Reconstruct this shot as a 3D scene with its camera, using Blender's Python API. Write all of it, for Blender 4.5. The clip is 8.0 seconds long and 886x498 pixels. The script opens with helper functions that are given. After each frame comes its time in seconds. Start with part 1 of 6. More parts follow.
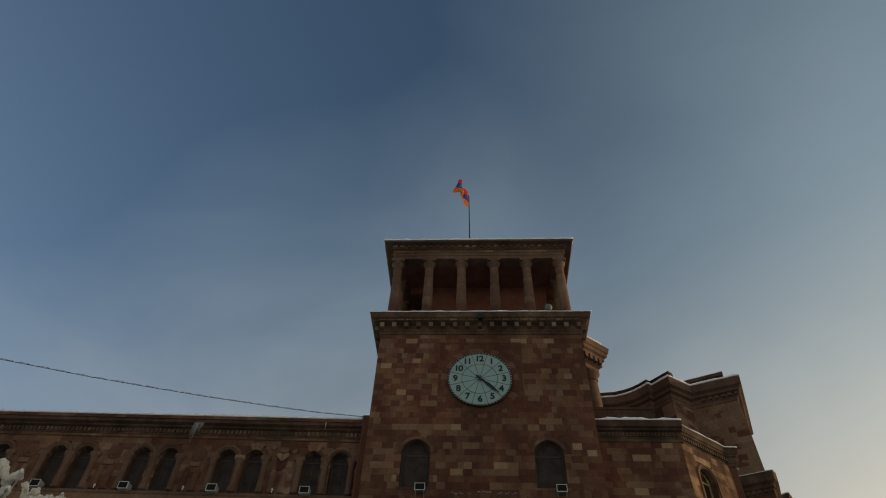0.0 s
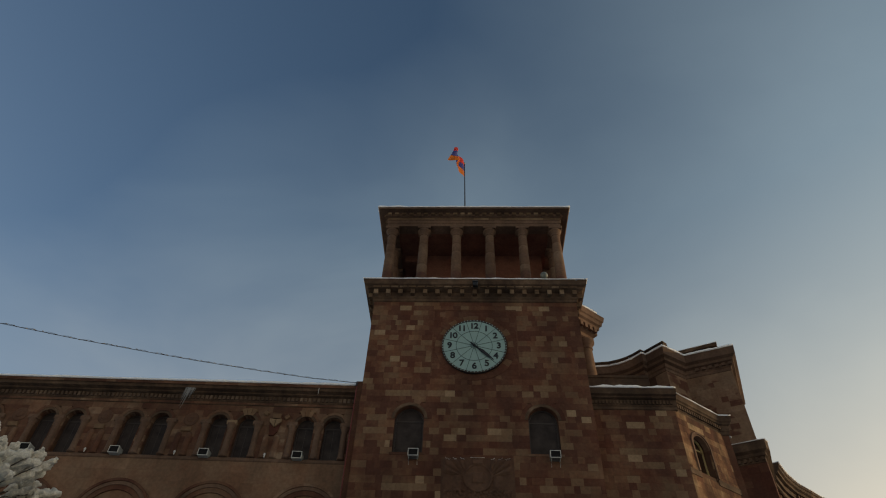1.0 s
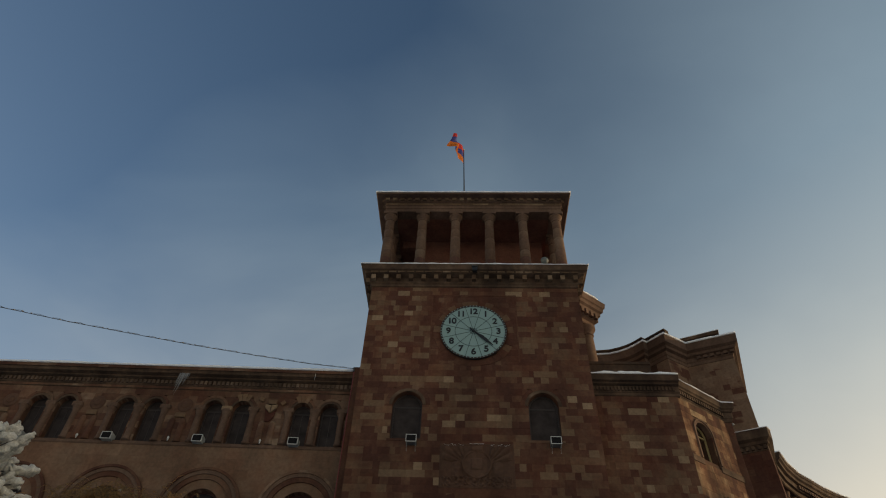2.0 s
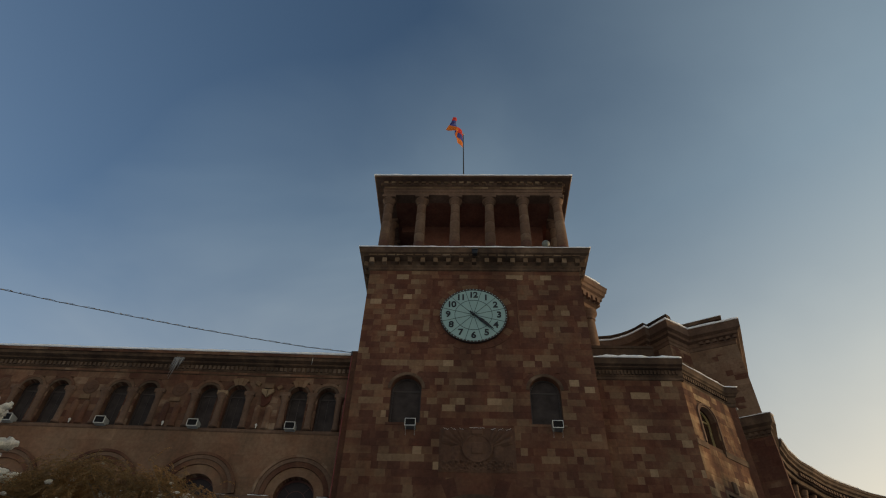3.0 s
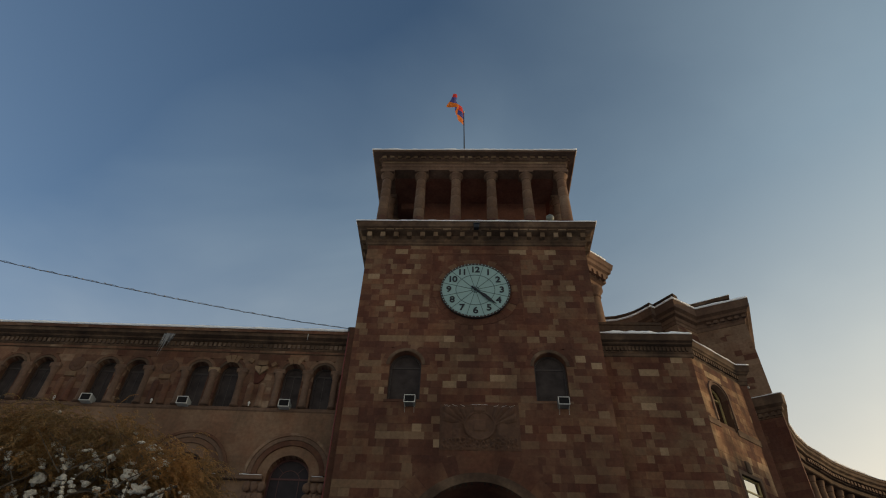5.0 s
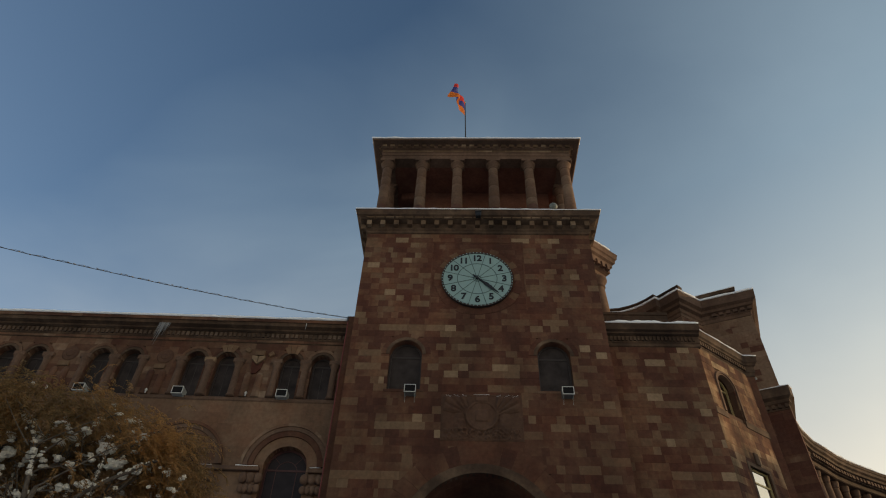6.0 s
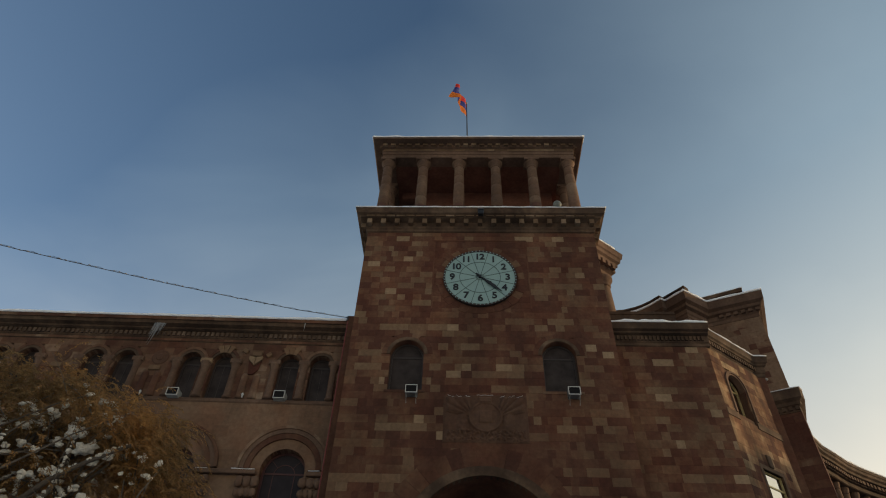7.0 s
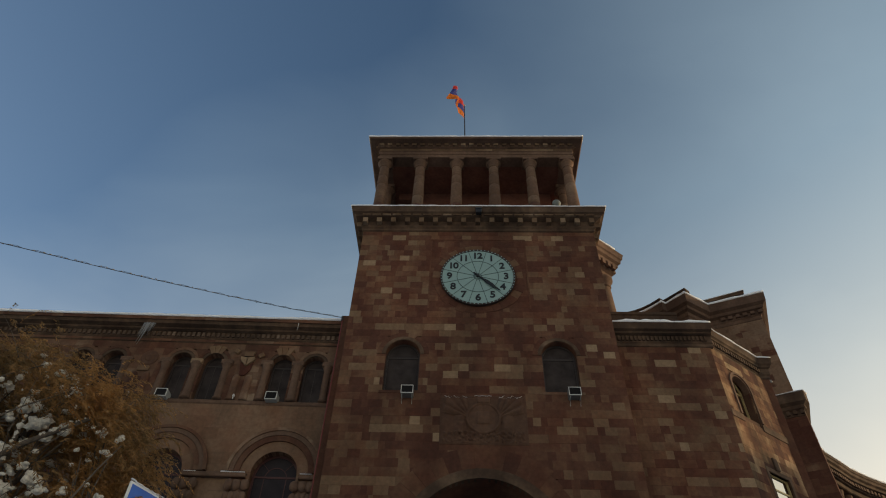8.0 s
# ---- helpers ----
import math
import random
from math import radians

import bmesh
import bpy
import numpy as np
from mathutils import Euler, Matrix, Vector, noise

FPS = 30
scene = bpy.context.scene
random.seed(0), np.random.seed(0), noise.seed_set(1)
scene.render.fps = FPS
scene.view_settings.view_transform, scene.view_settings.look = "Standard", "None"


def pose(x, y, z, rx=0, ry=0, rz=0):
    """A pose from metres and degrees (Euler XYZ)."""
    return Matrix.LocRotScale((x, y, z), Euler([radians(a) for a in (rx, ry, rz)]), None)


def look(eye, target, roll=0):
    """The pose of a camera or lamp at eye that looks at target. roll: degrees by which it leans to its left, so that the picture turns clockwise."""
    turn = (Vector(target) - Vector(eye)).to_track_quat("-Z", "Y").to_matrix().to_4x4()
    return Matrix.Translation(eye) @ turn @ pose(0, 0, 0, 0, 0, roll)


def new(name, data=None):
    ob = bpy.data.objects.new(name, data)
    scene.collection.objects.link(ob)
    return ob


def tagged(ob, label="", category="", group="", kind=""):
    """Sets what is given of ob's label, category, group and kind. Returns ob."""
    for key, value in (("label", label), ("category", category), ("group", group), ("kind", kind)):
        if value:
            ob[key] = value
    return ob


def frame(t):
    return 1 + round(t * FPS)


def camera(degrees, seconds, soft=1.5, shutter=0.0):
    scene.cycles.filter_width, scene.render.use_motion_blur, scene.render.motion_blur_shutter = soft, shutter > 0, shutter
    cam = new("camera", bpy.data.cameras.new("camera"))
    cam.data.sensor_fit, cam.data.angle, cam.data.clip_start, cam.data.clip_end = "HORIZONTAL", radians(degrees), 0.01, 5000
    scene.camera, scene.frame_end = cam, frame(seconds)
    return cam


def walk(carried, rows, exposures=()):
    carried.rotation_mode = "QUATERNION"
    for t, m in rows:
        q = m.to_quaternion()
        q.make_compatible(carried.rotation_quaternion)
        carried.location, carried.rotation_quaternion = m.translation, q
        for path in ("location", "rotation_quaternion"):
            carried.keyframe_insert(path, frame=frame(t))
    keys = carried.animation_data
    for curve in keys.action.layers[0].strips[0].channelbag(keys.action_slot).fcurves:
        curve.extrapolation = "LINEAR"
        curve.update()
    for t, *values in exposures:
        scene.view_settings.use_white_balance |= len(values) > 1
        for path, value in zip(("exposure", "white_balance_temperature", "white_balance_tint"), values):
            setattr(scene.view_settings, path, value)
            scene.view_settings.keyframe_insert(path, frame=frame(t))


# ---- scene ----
cam = camera(70.5, 8.0, soft=1.1)
TINT = 9.5
EXPOSURES = [(0.0, 0.41, 9500), (1.5, 0.5, 9350), (4.5, 0.68, 9150), (8.0, 0.82, 9200)]      # seconds, stops, kelvin
PATH = [
    (0, (-0.373, 0.539, 1.301), (-0.471, 1.87, 2.79), 2.7),
    (0.5, (-0.449, 0.916, 1.354), (-0.536, 2.274, 2.82), 2.7),
    (1, (-0.479, 1.363, 1.398), (-0.558, 2.755, 2.832), 2.5),
    (1.5, (-0.496, 1.835, 1.456), (-0.573, 3.237, 2.881), 2.5),
    (3, (-0.626, 3.284, 1.579), (-0.695, 4.708, 2.981), 2.3),
    (3.5, (-0.665, 3.773, 1.611), (-0.736, 5.204, 3.006), 2.4),
    (4, (-0.706, 4.28, 1.629), (-0.775, 5.709, 3.027), 2.4),
    (4.5, (-0.731, 4.753, 1.68), (-0.797, 6.187, 3.073), 2.2),
    (6, (-0.834, 6.231, 1.829), (-0.901, 7.673, 3.213), 2.3),
    (6.5, (-0.859, 6.724, 1.879), (-0.929, 8.161, 3.268), 2.3),
    (7, (-0.898, 7.25, 1.966), (-0.969, 8.673, 3.37), 2.3),
    (7.5, (-0.917, 7.735, 1.992), (-0.983, 9.149, 3.405), 2.3),
    (8, (-0.881, 8.255, 2.028), (-0.945, 9.655, 3.456), 2.2),
]
walk(cam, [(t, look(eye, target, roll)) for t, eye, target, roll in PATH], exposures=[(t, e, k, TINT) for t, e, k in EXPOSURES])

# ---- world, sun, exposure ----
SUN_AZ, SUN_EL = 7.0, 10.0      # degrees: counted from +x towards +y, and above the horizon
world = bpy.data.worlds.new("sky")
scene.world = world
world.use_nodes = True
wn, wl = world.node_tree.nodes, world.node_tree.links
wn.clear()


def wnode(kind, **values):
    n = wn.new(kind)
    for key, value in values.items():
        n.inputs[key].default_value = value
    return n


sky = wn.new("ShaderNodeTexSky")
sky.sky_type = "NISHITA"
sky.sun_disc = False
sky.sun_elevation = radians(SUN_EL)
sky.sun_rotation = radians(SUN_AZ - 90)
sky.air_density, sky.dust_density, sky.ozone_density = 1.0, 0.65, 4.5
coord = wn.new("ShaderNodeTexCoord")
# thin high cloud, thicker towards the sun
stretch = wnode("ShaderNodeMapping", Rotation=(0.0, radians(30), radians(25)), Scale=(0.8, 1.0, 1.7))
wl.new(coord.outputs["Generated"], stretch.inputs["Vector"])
veil = wnode("ShaderNodeTexNoise", Scale=1.9, Detail=5.0, Roughness=0.5, Distortion=0.4)
wl.new(stretch.outputs["Vector"], veil.inputs["Vector"])
veil_amount = wnode("ShaderNodeMapRange", **{"From Min": 0.42, "From Max": 0.72, "To Min": -0.035, "To Max": 0.09})
wl.new(veil.outputs["Fac"], veil_amount.inputs["Value"])
sunward = wn.new("ShaderNodeVectorMath")
sunward.operation = "DOT_PRODUCT"
wl.new(coord.outputs["Generated"], sunward.inputs[0])
sunward.inputs[1].default_value = (math.cos(radians(SUN_AZ)) * math.cos(radians(SUN_EL)), math.sin(radians(SUN_AZ)) * math.cos(radians(SUN_EL)), math.sin(radians(SUN_EL)))
haze = wnode("ShaderNodeMapRange", **{"From Min": -0.1, "From Max": 1.15, "To Min": 0.0, "To Max": 0.82})
haze.interpolation_type = "SMOOTHSTEP"
wl.new(sunward.outputs["Value"], haze.inputs["Value"])
rise = wn.new("ShaderNodeSeparateXYZ")
wl.new(coord.outputs["Generated"], rise.inputs["Vector"])
low_haze = wnode("ShaderNodeMapRange", **{"From Min": 0.85, "From Max": 0.15, "To Min": 0.0, "To Max": 0.2})
low_haze.interpolation_type = "SMOOTHSTEP"
wl.new(rise.outputs["Z"], low_haze.inputs["Value"])
near_horizon = wnode("ShaderNodeMapRange", **{"From Min": 0.42, "From Max": 0.04, "To Min": 0.0, "To Max": 0.38})
near_horizon.interpolation_type = "SMOOTHSTEP"
wl.new(rise.outputs["Z"], near_horizon.inputs["Value"])
thinning = wnode("ShaderNodeMapRange", **{"From Min": 0.95, "From Max": 0.3, "To Min": 0.34, "To Max": 1.0})
wl.new(rise.outputs["Z"], thinning.inputs["Value"])
all_low = wn.new("ShaderNodeMath")
wl.new(low_haze.outputs["Result"], all_low.inputs[0])
wl.new(near_horizon.outputs["Result"], all_low.inputs[1])
both_haze = wn.new("ShaderNodeMath")
both_haze.operation = "MULTIPLY_ADD"
wl.new(haze.outputs["Result"], both_haze.inputs[0])
wl.new(thinning.outputs["Result"], both_haze.inputs[1])
wl.new(all_low.outputs["Value"], both_haze.inputs[2])
total = wn.new("ShaderNodeMath")
total.operation, total.use_clamp = "ADD", True
veil_thin = wn.new("ShaderNodeMath")
veil_thin.operation = "MULTIPLY"
wl.new(veil_amount.outputs["Result"], veil_thin.inputs[0])
wl.new(thinning.outputs["Result"], veil_thin.inputs[1])
wl.new(veil_thin.outputs["Value"], total.inputs[0])
wl.new(both_haze.outputs["Value"], total.inputs[1])
# a broad patch of thicker cloud over the wing
bank = wn.new("ShaderNodeVectorMath")
bank.operation = "DOT_PRODUCT"
wl.new(coord.outputs["Generated"], bank.inputs[0])
bank.inputs[1].default_value = (-0.22, 0.71, 0.67)
bank_edge = wnode("ShaderNodeMapRange", **{"From Min": 0.9, "From Max": 1.0, "To Min": 0.0, "To Max": 0.17})
bank_edge.interpolation_type = "SMOOTHSTEP"
wl.new(bank.outputs["Value"], bank_edge.inputs["Value"])
bank_amount = wn.new("ShaderNodeMath")
bank_amount.operation = "MULTIPLY"
wl.new(bank_edge.outputs["Result"], bank_amount.inputs[0])
bank_break = wnode("ShaderNodeMapRange", **{"From Min": 0.3, "From Max": 0.7, "To Min": 0.65, "To Max": 1.2})
wl.new(veil.outputs["Fac"], bank_break.inputs["Value"])
wl.new(bank_break.outputs["Result"], bank_amount.inputs[1])
cloud = wn.new("ShaderNodeMath")
cloud.operation, cloud.use_clamp = "ADD", True
wl.new(total.outputs["Value"], cloud.inputs[0])
wl.new(bank_amount.outputs["Value"], cloud.inputs[1])
# a clearer, deeper blue gap high over the wing
gap_dot = wn.new("ShaderNodeVectorMath")
gap_dot.operation = "DOT_PRODUCT"
wl.new(coord.outputs["Generated"], gap_dot.inputs[0])
gap_dot.inputs[1].default_value = (-0.5, 0.45, 0.74)
gap_edge = wnode("ShaderNodeMapRange", **{"From Min": 0.84, "From Max": 1.0, "To Min": 0.0, "To Max": 0.07})
gap_edge.interpolation_type = "SMOOTHSTEP"
wl.new(gap_dot.outputs["Value"], gap_edge.inputs["Value"])
cleared = wn.new("ShaderNodeMath")
cleared.operation, cleared.use_clamp = "SUBTRACT", True
wl.new(cloud.outputs["Value"], cleared.inputs[0])
wl.new(gap_edge.outputs["Result"], cleared.inputs[1])
# and a second one behind the belfry
blue_dot = wn.new("ShaderNodeVectorMath")
blue_dot.operation = "DOT_PRODUCT"
wl.new(coord.outputs["Generated"], blue_dot.inputs[0])
blue_dot.inputs[1].default_value = (0.03, 0.63, 0.776)
blue_edge = wnode("ShaderNodeMapRange", **{"From Min": 0.9, "From Max": 1.0, "To Min": 0.0, "To Max": 0.025})
blue_edge.interpolation_type = "SMOOTHSTEP"
wl.new(blue_dot.outputs["Value"], blue_edge.inputs["Value"])
clearer = wn.new("ShaderNodeMath")
clearer.operation, clearer.use_clamp = "SUBTRACT", True
wl.new(cleared.outputs["Value"], clearer.inputs[0])
wl.new(blue_edge.outputs["Result"], clearer.inputs[1])
thin_cloud = wn.new("ShaderNodeMix")
thin_cloud.data_type = "RGBA"
wl.new(clearer.outputs["Value"], thin_cloud.inputs["Factor"])
wl.new(sky.outputs["Color"], thin_cloud.inputs["A"])
haze_tone = wn.new("ShaderNodeMix")
haze_tone.data_type = "RGBA"
haze_tone.inputs["A"].default_value = (3.25, 4.95, 6.85, 1)
haze_tone.inputs["B"].default_value = (6.55, 6.4, 6.0, 1)
low = wnode("ShaderNodeMapRange", **{"From Min": 0.72, "From Max": 0.22, "To Min": 0.0, "To Max": 1.0})
wl.new(rise.outputs["Z"], low.inputs["Value"])
wl.new(low.outputs["Result"], haze_tone.inputs["Factor"])
wl.new(haze_tone.outputs["Result"], thin_cloud.inputs["B"])
background = wnode("ShaderNodeBackground", Strength=0.1005)
wl.new(thin_cloud.outputs["Result"], background.inputs["Color"])
world_out = wn.new("ShaderNodeOutputWorld")
wl.new(background.outputs["Background"], world_out.inputs["Surface"])

sun_data = bpy.data.lights.new("sun", "SUN")
sun_data.energy, sun_data.angle, sun_data.color = 1.12, radians(0.6), (1.0, 0.81, 0.58)
sun = new("sun", sun_data)
sun_way = Vector((math.cos(radians(SUN_AZ)) * math.cos(radians(SUN_EL)), math.sin(radians(SUN_AZ)) * math.cos(radians(SUN_EL)), math.sin(radians(SUN_EL))))
sun.matrix_world = look(sun_way * 80 + Vector((0, 20, 10)), (0, 20, 10))


# ---- materials ----
def material(name):
    m = bpy.data.materials.new(name)
    m.use_nodes = True
    return m, m.node_tree.nodes, m.node_tree.links, m.node_tree.nodes["Principled BSDF"]


def add(nodes, kind, **values):
    n = nodes.new(kind)
    for key, value in values.items():
        n.inputs[key].default_value = value
    return n


def ramp_of(nodes, stops, steps=False):
    r = nodes.new("ShaderNodeValToRGB")
    e = r.color_ramp.elements
    e[0].position, e[0].color = stops[0][0], (*stops[0][1], 1)
    e[1].position, e[1].color = stops[-1][0], (*stops[-1][1], 1)
    for p, c in stops[1:-1]:
        x = e.new(p)
        x.color = (*c, 1)
    r.color_ramp.interpolation = "CONSTANT" if steps else "LINEAR"
    return r


def stone(name, stops, source="noise", rough=0.88, grain=5.5, stain=0.42, relief=0.25, stain_scale=0.35, red=0.55):
    """Tuff: a tone for each piece (by object or by island), grain, broad stains and fine relief."""
    m, n, l, b = material(name)
    pos = n.new("ShaderNodeNewGeometry")
    ramp = ramp_of(n, stops)
    blotch = add(n, "ShaderNodeTexNoise", Scale=1.1 if source == "noise" else 0.7, Detail=3.0)
    l.new(pos.outputs["Position"], blotch.inputs["Vector"])
    if source == "noise":
        l.new(blotch.outputs["Fac"], ramp.inputs["Fac"])
    else:
        # each stone has its own tone, and like tones gather in patches
        own = n.new("ShaderNodeObjectInfo").outputs["Random"] if source == "object" else pos.outputs["Random Per Island"]
        patch = add(n, "ShaderNodeMapRange", **{"From Min": 0.35, "From Max": 0.65, "To Min": -0.22, "To Max": 0.32})
        l.new(blotch.outputs["Fac"], patch.inputs["Value"])
        gather = n.new("ShaderNodeMath")
        gather.operation, gather.use_clamp = "MULTIPLY_ADD", True
        l.new(own, gather.inputs[0])
        gather.inputs[1].default_value = 0.85
        l.new(patch.outputs["Result"], gather.inputs[2])
        l.new(gather.outputs["Value"], ramp.inputs["Fac"])
    fine = add(n, "ShaderNodeTexNoise", Scale=grain, Detail=4.0, Roughness=0.6)
    l.new(pos.outputs["Position"], fine.inputs["Vector"])
    broad = add(n, "ShaderNodeTexNoise", Scale=stain_scale, Detail=4.0, Roughness=0.6)
    streak = add(n, "ShaderNodeMapping", Scale=(1.0, 1.0, 0.28))
    l.new(pos.outputs["Position"], streak.inputs["Vector"])
    l.new(streak.outputs["Vector"], broad.inputs["Vector"])
    fine_amount = add(n, "ShaderNodeMapRange", **{"From Min": 0.3, "From Max": 0.7, "To Min": 0.82, "To Max": 1.16})
    l.new(fine.outputs["Fac"], fine_amount.inputs["Value"])
    broad_amount = add(n, "ShaderNodeMapRange", **{"From Min": 0.35, "From Max": 0.68, "To Min": 1.0 - stain, "To Max": 1.08})
    l.new(broad.outputs["Fac"], broad_amount.inputs["Value"])
    both = n.new("ShaderNodeMath")
    both.operation = "MULTIPLY"
    l.new(fine_amount.outputs["Result"], both.inputs[0])
    l.new(broad_amount.outputs["Result"], both.inputs[1])
    tint = n.new("ShaderNodeVectorMath")
    tint.operation = "SCALE"
    # redder seams running through the quarry stone
    seam = add(n, "ShaderNodeTexNoise", Scale=0.62, Detail=3.0, Roughness=0.55)
    l.new(pos.outputs["Position"], seam.inputs["Vector"])
    seam_amount = add(n, "ShaderNodeMapRange", **{"From Min": 0.44, "From Max": 0.62, "To Min": 0.0, "To Max": red})
    l.new(seam.outputs["Fac"], seam_amount.inputs["Value"])
    hue = n.new("ShaderNodeMix")
    hue.data_type, hue.blend_type = "RGBA", "MULTIPLY"
    hue.inputs["B"].default_value = (0.96, 0.7, 0.62, 1)
    l.new(seam_amount.outputs["Result"], hue.inputs["Factor"])
    l.new(ramp.outputs["Color"], hue.inputs["A"])
    l.new(hue.outputs["Result"], tint.inputs[0])
    l.new(both.outputs["Value"], tint.inputs["Scale"])
    l.new(tint.outputs["Vector"], b.inputs["Base Color"])
    bump = add(n, "ShaderNodeBump", Strength=relief, Distance=0.02)
    l.new(fine.outputs["Fac"], bump.inputs["Height"])
    l.new(bump.outputs["Normal"], b.inputs["Normal"])
    b.inputs["Roughness"].default_value = rough
    b.inputs["Specular IOR Level"].default_value = 0.25
    return m


def plain(name, colour, rough=0.6, metal=0.0, vary=0.12, scale=6.0, relief=0.0, spec=0.4):
    """A paint, metal or cloth with slight unevenness."""
    m, n, l, b = material(name)
    pos = n.new("ShaderNodeTexCoord")
    noise_node = add(n, "ShaderNodeTexNoise", Scale=scale, Detail=5.0, Roughness=0.6)
    l.new(pos.outputs["Object"], noise_node.inputs["Vector"])
    lo, hi = [max(0, c * (1 - vary)) for c in colour], [min(1, c * (1 + vary)) for c in colour]
    r = ramp_of(n, [(0.3, lo), (0.7, hi)])
    l.new(noise_node.outputs["Fac"], r.inputs["Fac"])
    l.new(r.outputs["Color"], b.inputs["Base Color"])
    b.inputs["Roughness"].default_value = rough
    b.inputs["Metallic"].default_value = metal
    b.inputs["Specular IOR Level"].default_value = spec
    if relief:
        bump = add(n, "ShaderNodeBump", Strength=relief, Distance=0.03)
        l.new(noise_node.outputs["Fac"], bump.inputs["Height"])
        l.new(bump.outputs["Normal"], b.inputs["Normal"])
    return m


TUFF = [(0.0, (0.1, 0.038, 0.024)), (0.35, (0.124, 0.05, 0.03)), (0.6, (0.146, 0.065, 0.038)), (0.8, (0.171, 0.085, 0.049)), (1.0, (0.205, 0.114, 0.066))]
WING = [(0.0, (0.105, 0.045, 0.028)), (0.4, (0.15, 0.073, 0.044)), (0.75, (0.198, 0.112, 0.07)), (0.92, (0.215, 0.128, 0.082)), (1.0, (0.29, 0.19, 0.125))]
PALE = [(0.0, (0.196, 0.114, 0.07)), (0.5, (0.218, 0.127, 0.079)), (1.0, (0.248, 0.146, 0.091))]
m_block = stone("tuff_block", TUFF, "object")
m_blocks = stone("tuff_blocks", TUFF, "island")
m_light_block = stone("pale_tan_tuff_block", [(0.0, (0.245, 0.156, 0.092)), (1.0, (0.32, 0.21, 0.127))], "object", stain=0.25, red=0.1)
m_tan_block = stone("tan_tuff_block", [(0.0, (0.175, 0.1, 0.058)), (0.6, (0.2, 0.12, 0.07)), (1.0, (0.23, 0.142, 0.085))], "object", stain=0.3, red=0.3)
m_mid_block = stone("brown_tuff_block", [(0.0, (0.15, 0.08, 0.047)), (1.0, (0.185, 0.106, 0.062))], "object", stain=0.3, red=0.3)
RED = [(0.0, (0.1, 0.038, 0.024)), (0.6, (0.122, 0.05, 0.03)), (0.9, (0.15, 0.069, 0.041)), (1.0, (0.19, 0.104, 0.063))]
m_red_blocks = stone("red_tuff_blocks", RED, "island")
m_red_block = stone("red_tuff_block", RED, "object")
# warm dapples of sunlight are put into these brighter, patchier tones
SUN_DAPPLED = [(0.0, (0.11, 0.04, 0.024)), (0.4, (0.18, 0.08, 0.043)), (0.7, (0.28, 0.155, 0.083)), (1.0, (0.44, 0.29, 0.165))]
m_side_block = stone("sun_dappled_block", SUN_DAPPLED, "object", stain=0.65, stain_scale=1.3)
m_side_blocks = stone("sun_dappled_blocks", SUN_DAPPLED, "island", stain=0.65, stain_scale=1.3)
m_far_blocks = stone("far_blocks", [(0.0, (0.12, 0.05, 0.031)), (0.12, (0.14, 0.06, 0.037)), (0.22, (0.215, 0.128, 0.08)), (0.7, (0.245, 0.15, 0.096)), (1.0, (0.29, 0.185, 0.12))], "island", stain=0.3, red=0.25)
m_wing_block = stone("wing_block", WING, "object", red=0.6)
m_wing_blocks = stone("wing_blocks", WING, "island", red=0.6)
m_pale_block = stone("pale_block", PALE, "object", stain=0.36, red=0.5, relief=0.1)
m_pale_blocks = stone("pale_blocks", PALE, "island", stain=0.36, red=0.5, relief=0.1)
m_joint = stone("mortar", [(0.3, (0.09, 0.045, 0.028)), (0.7, (0.14, 0.072, 0.044))])
m_trim = stone("carved_tuff", [(0.25, (0.14, 0.078, 0.052)), (0.55, (0.178, 0.103, 0.069)), (0.8, (0.225, 0.136, 0.092))], stain=0.45, red=0.0)
m_trim_piece = stone("carved_tuff_piece", [(0.0, (0.12, 0.07, 0.042)), (0.6, (0.17, 0.102, 0.06)), (0.85, (0.22, 0.142, 0.088)), (1.0, (0.3, 0.2, 0.128))], "object", red=0.0)
m_dentil = stone("dentil_tuff", [(0.0, (0.095, 0.06, 0.042)), (0.5, (0.132, 0.084, 0.058)), (0.85, (0.165, 0.108, 0.076)), (1.0, (0.22, 0.15, 0.108))], "object", stain=0.5, red=0.0)
m_dark_trim = stone("sooty_tuff", [(0.28, (0.07, 0.042, 0.028)), (0.5, (0.11, 0.066, 0.042)), (0.72, (0.19, 0.12, 0.078))], stain=0.5, red=0.25)
m_column = stone("column_tuff", [(0.25, (0.165, 0.09, 0.056)), (0.5, (0.205, 0.118, 0.074)), (0.75, (0.25, 0.15, 0.095))], stain=0.3, red=0.0)
m_drum = stone("column_drum", [(0.0, (0.15, 0.084, 0.055)), (0.6, (0.175, 0.102, 0.067)), (1.0, (0.215, 0.136, 0.09))], "object", stain=0.3, red=0.1)
m_red_drum = stone("red_column_drum", [(0.0, (0.105, 0.046, 0.031)), (1.0, (0.135, 0.064, 0.043))], "object", stain=0.3, red=0.2)
m_red = stone("red_tuff", [(0.3, (0.095, 0.03, 0.019)), (0.7, (0.13, 0.045, 0.028))])
m_belfry_red = stone("red_belfry_stone", [(0.3, (0.15, 0.058, 0.038)), (0.7, (0.205, 0.085, 0.055))], stain=0.3, red=0.3)
m_relief = stone("relief_tuff", [(0.3, (0.115, 0.057, 0.036)), (0.7, (0.148, 0.078, 0.05))], red=0.3)
m_wall = stone("rear_tuff", TUFF, "noise")
m_snow = plain("snow", (0.92, 0.91, 0.89), 0.75, vary=0.04, scale=3.0, relief=0.4, spec=0.2)
snow_shader = m_snow.node_tree.nodes["Principled BSDF"]        # light seeps through the snow banks
snow_shader.inputs["Subsurface Weight"].default_value = 0.7
